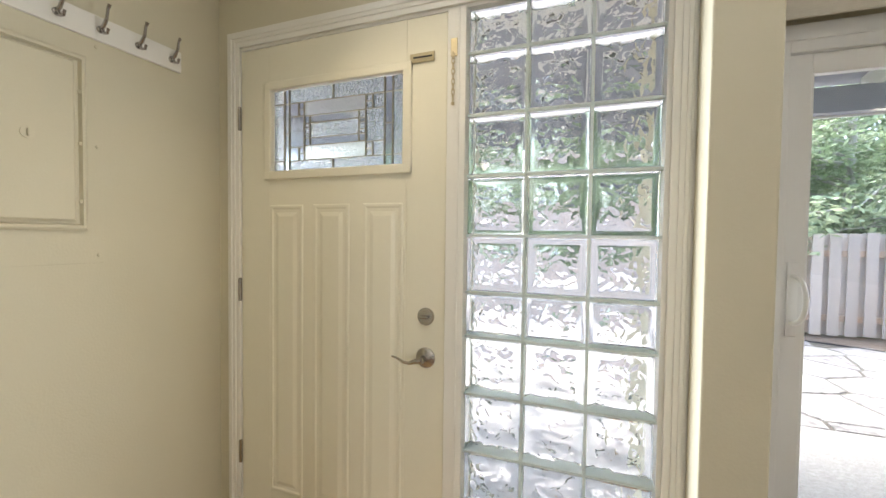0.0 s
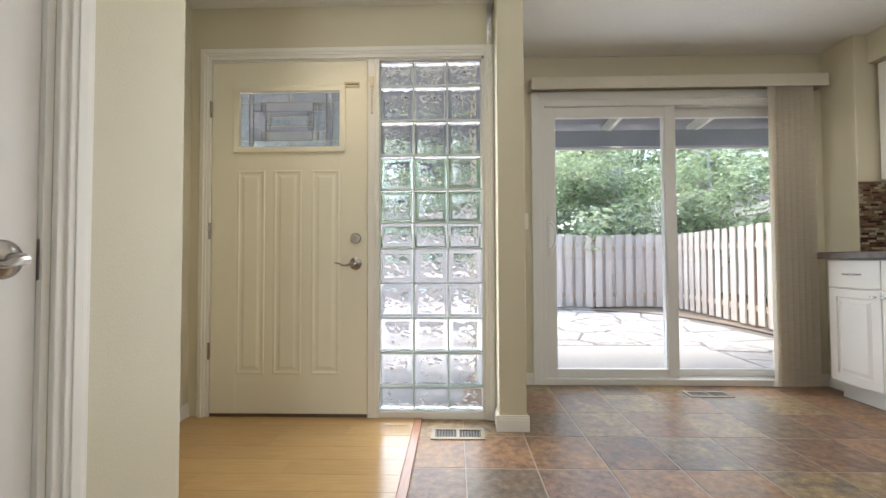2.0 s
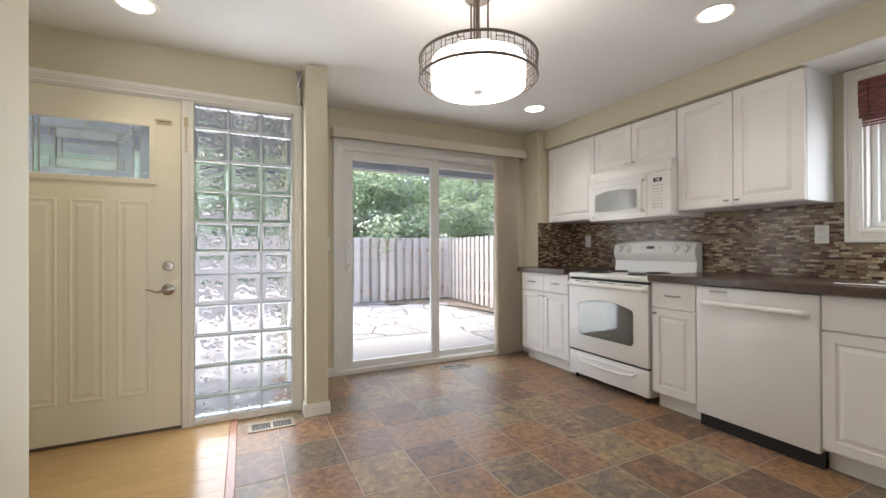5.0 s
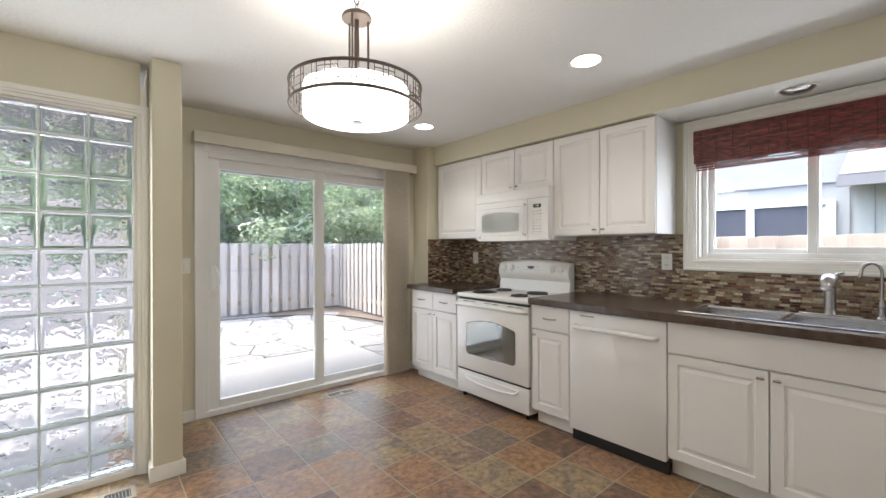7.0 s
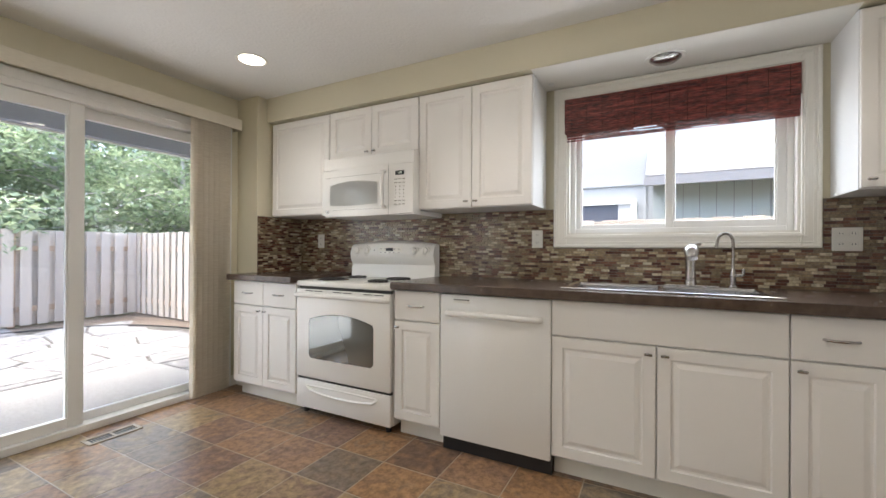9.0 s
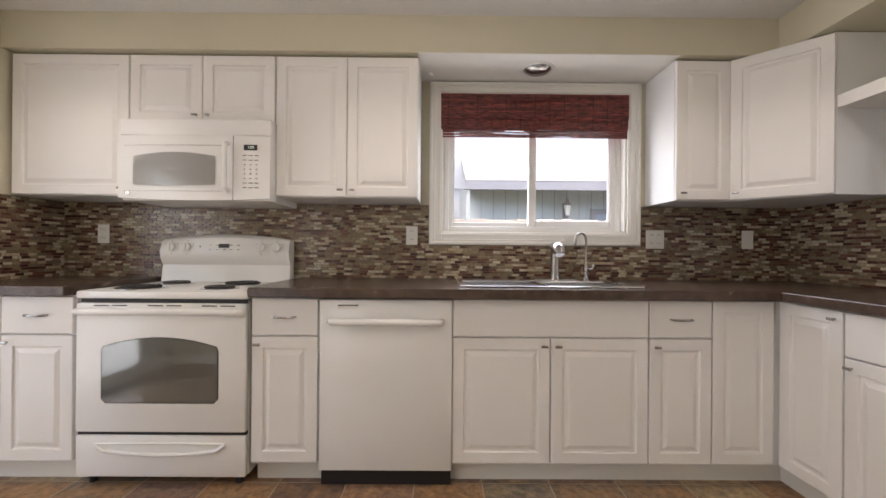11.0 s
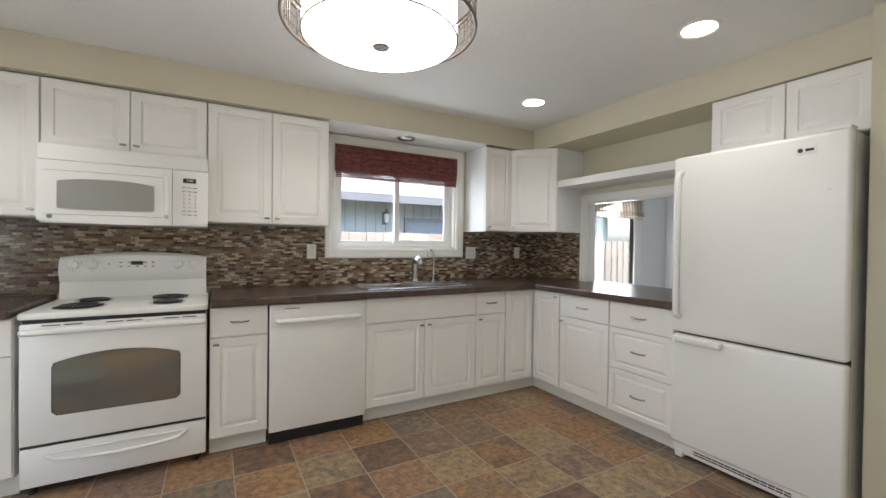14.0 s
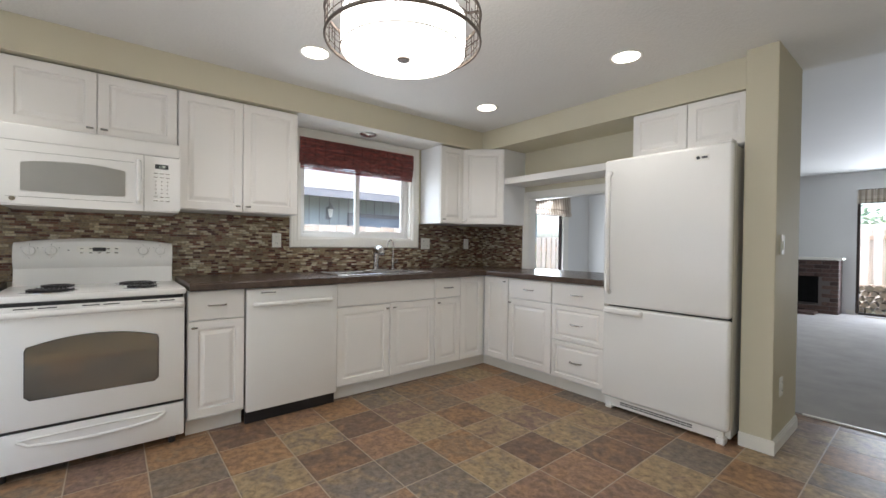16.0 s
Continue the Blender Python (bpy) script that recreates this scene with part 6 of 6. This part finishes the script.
def tree(x, y, h, spread, seed, material, label, count=5200, size=0.085, low=0.28):
    rng = np.random.default_rng(seed)
    t = thing("tree", pose(x, y, GZ - 0.05), label, "tree", "garden trees")
    lean = rng.uniform(-0.25, 0.25, 2)
    trunk = [(lean[0] * u * u, lean[1] * u * u, h * 0.75 * u) for u in (0, 0.2, 0.45, 0.7, 1.0)]
    bms = [tube(trunk, 0.1, 9, radii=[0.15, 0.12, 0.10, 0.07, 0.03])]
    centres = []
    for k in range(15):
        u = low + (0.98 - low) * k / 14
        a = rng.uniform(0, 2 * math.pi)
        ln_ = spread * rng.uniform(0.6, 1.0) * (1.15 - 0.6 * u)
        z0 = h * 0.75 * u
        px, py = lean[0] * u * u, lean[1] * u * u
        pts = [(px, py, z0)]
        for q in (0.35, 0.7, 1.0):
            wob = rng.uniform(-0.16, 0.16, 2) * ln_
            pts.append((px + math.cos(a) * ln_ * q + wob[0] * q, py + math.sin(a) * ln_ * q + wob[1] * q, z0 + ln_ * q * rng.uniform(0.15, 0.5)))
        bms.append(tube(pts, 0.04, 6, radii=[0.05, 0.032, 0.02, 0.008]))
        for q in range(1, 4):
            centres.append((pts[q], spread * rng.uniform(0.20, 0.36)))
            side = (pts[q][0] + rng.uniform(-0.5, 0.5) * spread, pts[q][1] + rng.uniform(-0.5, 0.5) * spread, pts[q][2] + rng.uniform(-0.35, 0.35))
            bms.append(tube([pts[q], side], 0.01, 5, radii=[0.014, 0.005]))
            centres.append((side, spread * rng.uniform(0.16, 0.30)))
    part("trunk", join(*bms), TRUNK, t, "grey bark with many thin limbs", True)
    me = leaves(rng, centres, count, size)
    me.materials.append(material)
    cr_ = new("crown", me)
    cr_.parent = t
    cr_["kind"] = "stuff"
    return t


spots = [(-1.8, 10.2, 5.2, 2.0, LEAF), (0.6, 11.0, 5.6, 2.2, LEAFD), (2.6, 9.6, 4.6, 1.9, LEAF), (4.5, 9.9, 5.2, 2.1, LEAF), (6.6, 9.4, 5.0, 2.0, LEAF), (7.4, 6.6, 5.4, 2.1, LEAF), (3.4, 12.5, 6.6, 2.6, LEAFD), (-4.2, 11.0, 6.0, 2.4, LEAFD), (9.5, 12.8, 7.0, 2.8, LEAFD), (6.5, 13.6, 7.2, 2.8, LEAFD), (0.0, 14.0, 7.5, 3.0, LEAFD)]
for i, (x, y, h, s, m) in enumerate(spots):
    tree(x, y, h, s, 20 + i, m, "leafy garden tree with thin grey limbs behind the fence" if m is LEAF else "darker leafy tree at the back of the garden", 7200 if m is LEAF else 6400, 0.068 if m is LEAF else 0.10)
rng = np.random.default_rng(77)
cent = [((rng.uniform(-14, 20), rng.uniform(15.5, 19), rng.uniform(0.4, 6.5)), rng.uniform(0.9, 1.7)) for _ in range(170)]
wm = leaves(rng, cent, 15000, 0.20)
wm.materials.append(LEAFD)
tagged(new("far_woods", wm), "dense green woods beyond the garden", "trees", "", "stuff")
cent = [((rng.uniform(6.9, 8.0), rng.uniform(-8.5, -5.5), rng.uniform(0.6, 4.0)), rng.uniform(0.5, 0.9)) for _ in range(30)] + [((rng.uniform(-3, 4), rng.uniform(-15.5, -13.5), rng.uniform(0.8, 5.0)), rng.uniform(0.7, 1.2)) for _ in range(60)]
sm = leaves(rng, cent, 9000, 0.11)
sm.materials.append(LEAF)
tagged(new("shrubbery", sm), "loose green foliage beyond the side fences", "shrubs", "", "stuff")

# neighbouring houses
nh = thing("neighbor_house", pose(0, 0, 0), "pale neighbouring house with a low shingle-roofed wing", "house")
part("main_wall", box(8.4, 8.7, -9.0, 9.0, GZ, 5.2), SIDINGW, nh)
part("band", box(8.34, 8.4, -0.86, 9.0, 2.26, 2.29), SIDINGW, nh, "pale trim band")
part("lower_wall", box(8.37, 8.4, -0.86, 9.0, GZ, 2.26), SIDINGW, nh)
GLASSN = mat("dim_window_glass", (0.10, 0.11, 0.14), 0.08)
CURTAIN = mat("white_curtain", (0.62, 0.62, 0.62), 0.8, scale=20, stretch=(1, 8, 0.2), fine=0.05)
nw = part("window", join(box(8.31, 8.37, -0.72, -0.62, 0.95, 2.0, 0.004), box(8.31, 8.37, 0.235, 0.345, 0.95, 1.94, 0.004), box(8.31, 8.37, 1.62, 1.72, 0.95, 2.0, 0.004), box(8.31, 8.37, -0.62, 1.62, 1.94, 2.0, 0.004), box(8.31, 8.37, -0.62, 1.62, 0.95, 1.03, 0.004)), VINYL, nh)
part("window_glass", box(8.345, 8.368, -0.42, 0.235, 1.03, 1.94), GLASSN, nw)
part("window_glass", box(8.345, 8.368, 0.345, 1.62, 1.03, 1.94), GLASSN, nw)
part("curtain", box(8.35, 8.366, -0.62, -0.42, 1.03, 1.94), CURTAIN, nw)
part("wing_wall", box(7.40, 8.36, -9.0, -0.97, GZ, 2.12), SIDING, nh, "grey-green grooved siding")
for i in range(38):
    y = -1.15 - i * 0.2
    part("siding_groove", box(7.391, 7.402, y - 0.008, y, GZ, 2.10), FASCIA, nh)
roof_bm = bmesh.new()
rv = [roof_bm.verts.new((x, y, z + dz)) for dz in (0.0, -0.04) for x, y, z in ((6.9, -0.88, 2.16), (6.9, -9.2, 2.16), (8.4, -9.2, 2.79), (8.4, -0.88, 2.79))]
for q in ((0, 1, 2, 3), (7, 6, 5, 4), (0, 4, 5, 1), (1, 5, 6, 2), (2, 6, 7, 3), (3, 7, 4, 0)):
    roof_bm.faces.new([rv[k] for k in q])
wing_roof = part("wing_roof", roof_bm, ROOF, nh, "grey shingle roof")
for i in range(11):
    u = (i + 0.5) / 11
    part("shingle_course", moved(box(-0.075, 0.07, -9.2, -0.88, 0.0, 0.010), pose(6.9 + 1.5 * u, 0, 2.165 + 0.63 * u, 0, -21.5, 0)), ROOF, wing_roof)
part("fascia", box(6.86, 6.9, -9.2, -0.86, 2.03, 2.15), FASCIA, nh, "mauve-grey fascia board")
part("eave_soffit", box(6.9, 7.42, -9.2, -0.88, 2.10, 2.12), SIDINGW, nh)
wg = part("window", join(box(7.34, 7.40, -4.30, -4.22, 0.9, 1.80), box(7.34, 7.40, -3.02, -2.94, 0.9, 1.80), box(7.34, 7.40, -4.22, -3.02, 1.72, 1.80), box(7.34, 7.40, -4.22, -3.02, 0.9, 0.98)), FASCIA, nh)
part("window_glass", box(7.37, 7.398, -4.22, -3.02, 0.98, 1.72), mat("curtained_glass", (0.30, 0.34, 0.38), 0.1), wg)
lan = thing("wall_lantern", pose(7.35, -2.53, 1.79), "small dark wall lantern on the neighbouring house", "lantern")
part("backplate", box(0.02, 0.05, -0.05, 0.05, -0.14, 0.10, 0.006), FASCIA, lan)
part("glass_body", lathe([(0.03, -0.10), (0.055, 0.05), (0.05, 0.06)], 8, pose(-0.07, 0, 0)), PLATE, lan)
part("cap", lathe([(0.075, 0.055), (0.03, 0.12), (0.005, 0.18)], 8, pose(-0.07, 0, 0)), FASCIA, lan)
part("arm", tube([(0.03, 0, 0.02), (-0.02, 0, 0.15), (-0.07, 0, 0.17)], 0.008, 6), FASCIA, lan)
gb = thing("garden_house", pose(8.0, 8.6, GZ), "low neighbouring building with a grey gable roof", "house")
part("wall", box(0.4, 5.4, 0.3, 6.0, 0, 2.15), SIDING, gb)
rb = bmesh.new()
gv = [rb.verts.new(p) for p in ((0, 0, 2.05), (2.9, 0, 3.55), (5.8, 0, 2.05), (0, 6.3, 2.05), (2.9, 6.3, 3.55), (5.8, 6.3, 2.05), (0, 0, 2.20), (2.9, 0, 3.70), (5.8, 0, 2.20), (0, 6.3, 2.20), (2.9, 6.3, 3.70), (5.8, 6.3, 2.20))]
for q in ((0, 1, 7, 6), (1, 2, 8, 7), (3, 4, 10, 9), (4, 5, 11, 10), (6, 7, 10, 9), (7, 8, 11, 10), (0, 1, 4, 3), (1, 2, 5, 4), (0, 3, 9, 6), (2, 5, 11, 8)):
    rb.faces.new([gv[k] for k in q])
part("roof", rb, ROOF, gb)
part("gable", extrude_outline([(0.4, 2.1), (5.4, 2.1), (2.9, 3.4)], 0.05), SIDING, gb)

# woodpile outside the living room
wp_ = thing("woodpile", pose(-0.9, -10.75, GZ - 0.05), "stacked split firewood outside the window", "firewood")
random.seed(9)
for r in range(6):
    for c in range(19):
        a = random.uniform(0, 360)
        lg = cyl(random.uniform(0.055, 0.075), -0.2, 0.2, random.choice((3, 4, 5)), m=pose(c * 0.125 + (0.06 if r % 2 else 0) + 0.05, 0, 0.07 + r * 0.108, 90) @ pose(0, 0, 0, 0, 0, a))
        part("log", lg, LOG, wp_)


# ---------------------------------------------------------------- floor tiles
fl = bpy.data.objects["floor"]
TX, TY, OX, OY = 0.308, 0.325, 1.484, -0.060
tile_mesh = {}


def floor_tile(x0, x1, y0, y1):
    key = (round(x1 - x0, 4), round(y1 - y0, 4))
    if key not in tile_mesh:
        w, d = x1 - x0, y1 - y0
        bm = bmesh.new()
        lo = [bm.verts.new(c) for c in ((0, 0, -0.0008), (w, 0, -0.0008), (w, d, -0.0008), (0, d, -0.0008))]
        e = 0.0025
        hi = [bm.verts.new(c) for c in ((e, e, 0.0), (w - e, e, 0.0), (w - e, d - e, 0.0), (e, d - e, 0.0))]
        for k in range(4):
            bm.faces.new((lo[k], lo[(k + 1) % 4], hi[(k + 1) % 4], hi[k]))
        bm.faces.new(hi)
        o = part("tile", bm, TILE, fl)
        tile_mesh[key] = o.data
    else:
        o = new("tile", tile_mesh[key])
        o.parent = fl
    o.location = (x0, y0, 0)


g = 0.003
for i in range(-8, 8):
    for j in range(-11, 8):
        x0, x1, y0, y1 = OX + i * TX + g, OX + (i + 1) * TX - g, OY + j * TY + g, OY + (j + 1) * TY - g
        x0, x1, y0, y1 = max(x0, XC + 0.001), min(x1, 2.86), max(y0, -3.103), min(y1, YP - 0.02)
        if x0 < 0.023 and y1 > 0.289:
            if x1 > 0.05 and y0 > 0.1:
                x0 = 0.025
            elif y0 < 0.25 and x1 < 0.05:
                y1 = 0.288
            elif x1 > 0.05 and y0 < 0.289:
                floor_tile(x0, x1, y0, 0.288)
                x0, y0 = 0.025, 0.2885
            else:
                continue
        if x1 < 0.55 and y1 > 1.5:
            y1 = min(y1, 1.462)
        if x1 - x0 > 0.02 and y1 - y0 > 0.02:
            floor_tile(x0, x1, y0, y1)

# ---------------------------------------------------------------- mosaic backsplash
sp = tagged(thing("wall_backsplash", pose(0, 0, 0), "", ""), "brown and cream glass mosaic backsplash in short strips", "backsplash", "", "structure")
WALLX = XE - 0.001
part("grout_window_wall", join(box(WALLX - 0.004, WALLX, -0.427, 1.861, CT, 1.404), box(WALLX - 0.004, WALLX, -1.753, -0.427, CT, 1.154), box(WALLX - 0.004, WALLX, YS + 0.001, -1.753, CT, 1.404)), SPLASHGROUT, sp)
part("grout_return", box(2.857, WALLX - 0.004, 1.857, 1.861, CT, 1.404), SPLASHGROUT, sp)
part("grout_south", box(2.706, WALLX - 0.004, YS + 0.001, YS + 0.005, CT, 1.404), SPLASHGROUT, sp)
random.seed(21)
SH, SL = 0.0158, 0.0480
piece = None
vs, fs = [], []


def strip(p, along, normal, w):
    """One tile: p is its lower corner, along its run, normal its outward side."""
    b = len(vs)
    h, d, e = SH - 0.0016, 0.0030, 0.0008
    for (s, z, o) in ((0, 0, 0), (w, 0, 0), (w, h, 0), (0, h, 0), (e, e, d), (w - e, e, d), (w - e, h - e, d), (e, h - e, d)):
        vs.append((p[0] + along[0] * s + normal[0] * o, p[1] + along[1] * s + normal[1] * o, p[2] + z))
    fs.extend([(b + 4, b + 5, b + 6, b + 7), (b, b + 1, b + 5, b + 4), (b + 1, b + 2, b + 6, b + 5), (b + 2, b + 3, b + 7, b + 6), (b + 3, b, b + 4, b + 7)])


def cover(start, along, normal, length, z0, z1, holes=()):
    global piece
    r, z = 0, z0 + 0.001
    while z + SH <= z1 + 0.002:
        s = -(SL * (0.5 if r % 2 else 0.0)) - random.choice((0.0, 0.0, SL / 3))
        while s < length:
            a, b = max(s, 0.0), min(s + SL - 0.0016, length)
            y_mid = start[1] + along[1] * (a + b) / 2
            if b - a > 0.006 and not any(h0 < y_mid < h1 and z + SH > hz for h0, h1, hz in holes):
                p = (start[0] + along[0] * a, start[1] + along[1] * a, z)
                if normal[0] < 0 and -1.46 < y_mid < -0.50 and z < 1.14 and b - a > 0.04:
                    if piece is None:
                        bm = bmesh.new()
                        w, h, d, e = SL - 0.0016, SH - 0.0016, 0.0030, 0.0008
                        q = [bm.verts.new(c) for c in ((0, 0, 0), (0, -w, 0), (0, -w, h), (0, 0, h), (-d, -e, e), (-d, -w + e, e), (-d, -w + e, h - e), (-d, -e, h - e))]
                        for f in ((4, 5, 6, 7), (0, 1, 5, 4), (1, 2, 6, 5), (2, 3, 7, 6), (3, 0, 4, 7)):
                            bm.faces.new([q[k] for k in f])
                        o = part("tile", bm, SPLASH, sp)
                        piece = o.data
                    else:
                        o = new("tile", piece)
                        o.parent = sp
                    o.location = p
                else:
                    strip(p, along, normal, b - a)
            s += SL
        z += SH
        r += 1


cover((WALLX - 0.004, 1.857, 0), (0, -1), (-1, 0), 1.857 - YS - 0.004, CT, 1.404, [(-1.753, -0.427, 1.154)])
cover((2.857, 1.857, 0), (1, 0), (0, -1), XE - 2.857 - 0.009, CT, 1.404)
cover((WALLX - 0.008, YS + 0.005, 0), (-1, 0), (0, 1), WALLX - 0.008 - 2.706, CT, 1.404)
me = bpy.data.meshes.new("mosaic_rest")
me.from_pydata(vs, [], fs)
me.materials.append(SPLASHJ)
rest = new("mosaic_rest", me)
rest.parent = sp
rest["kind"] = "stuff"
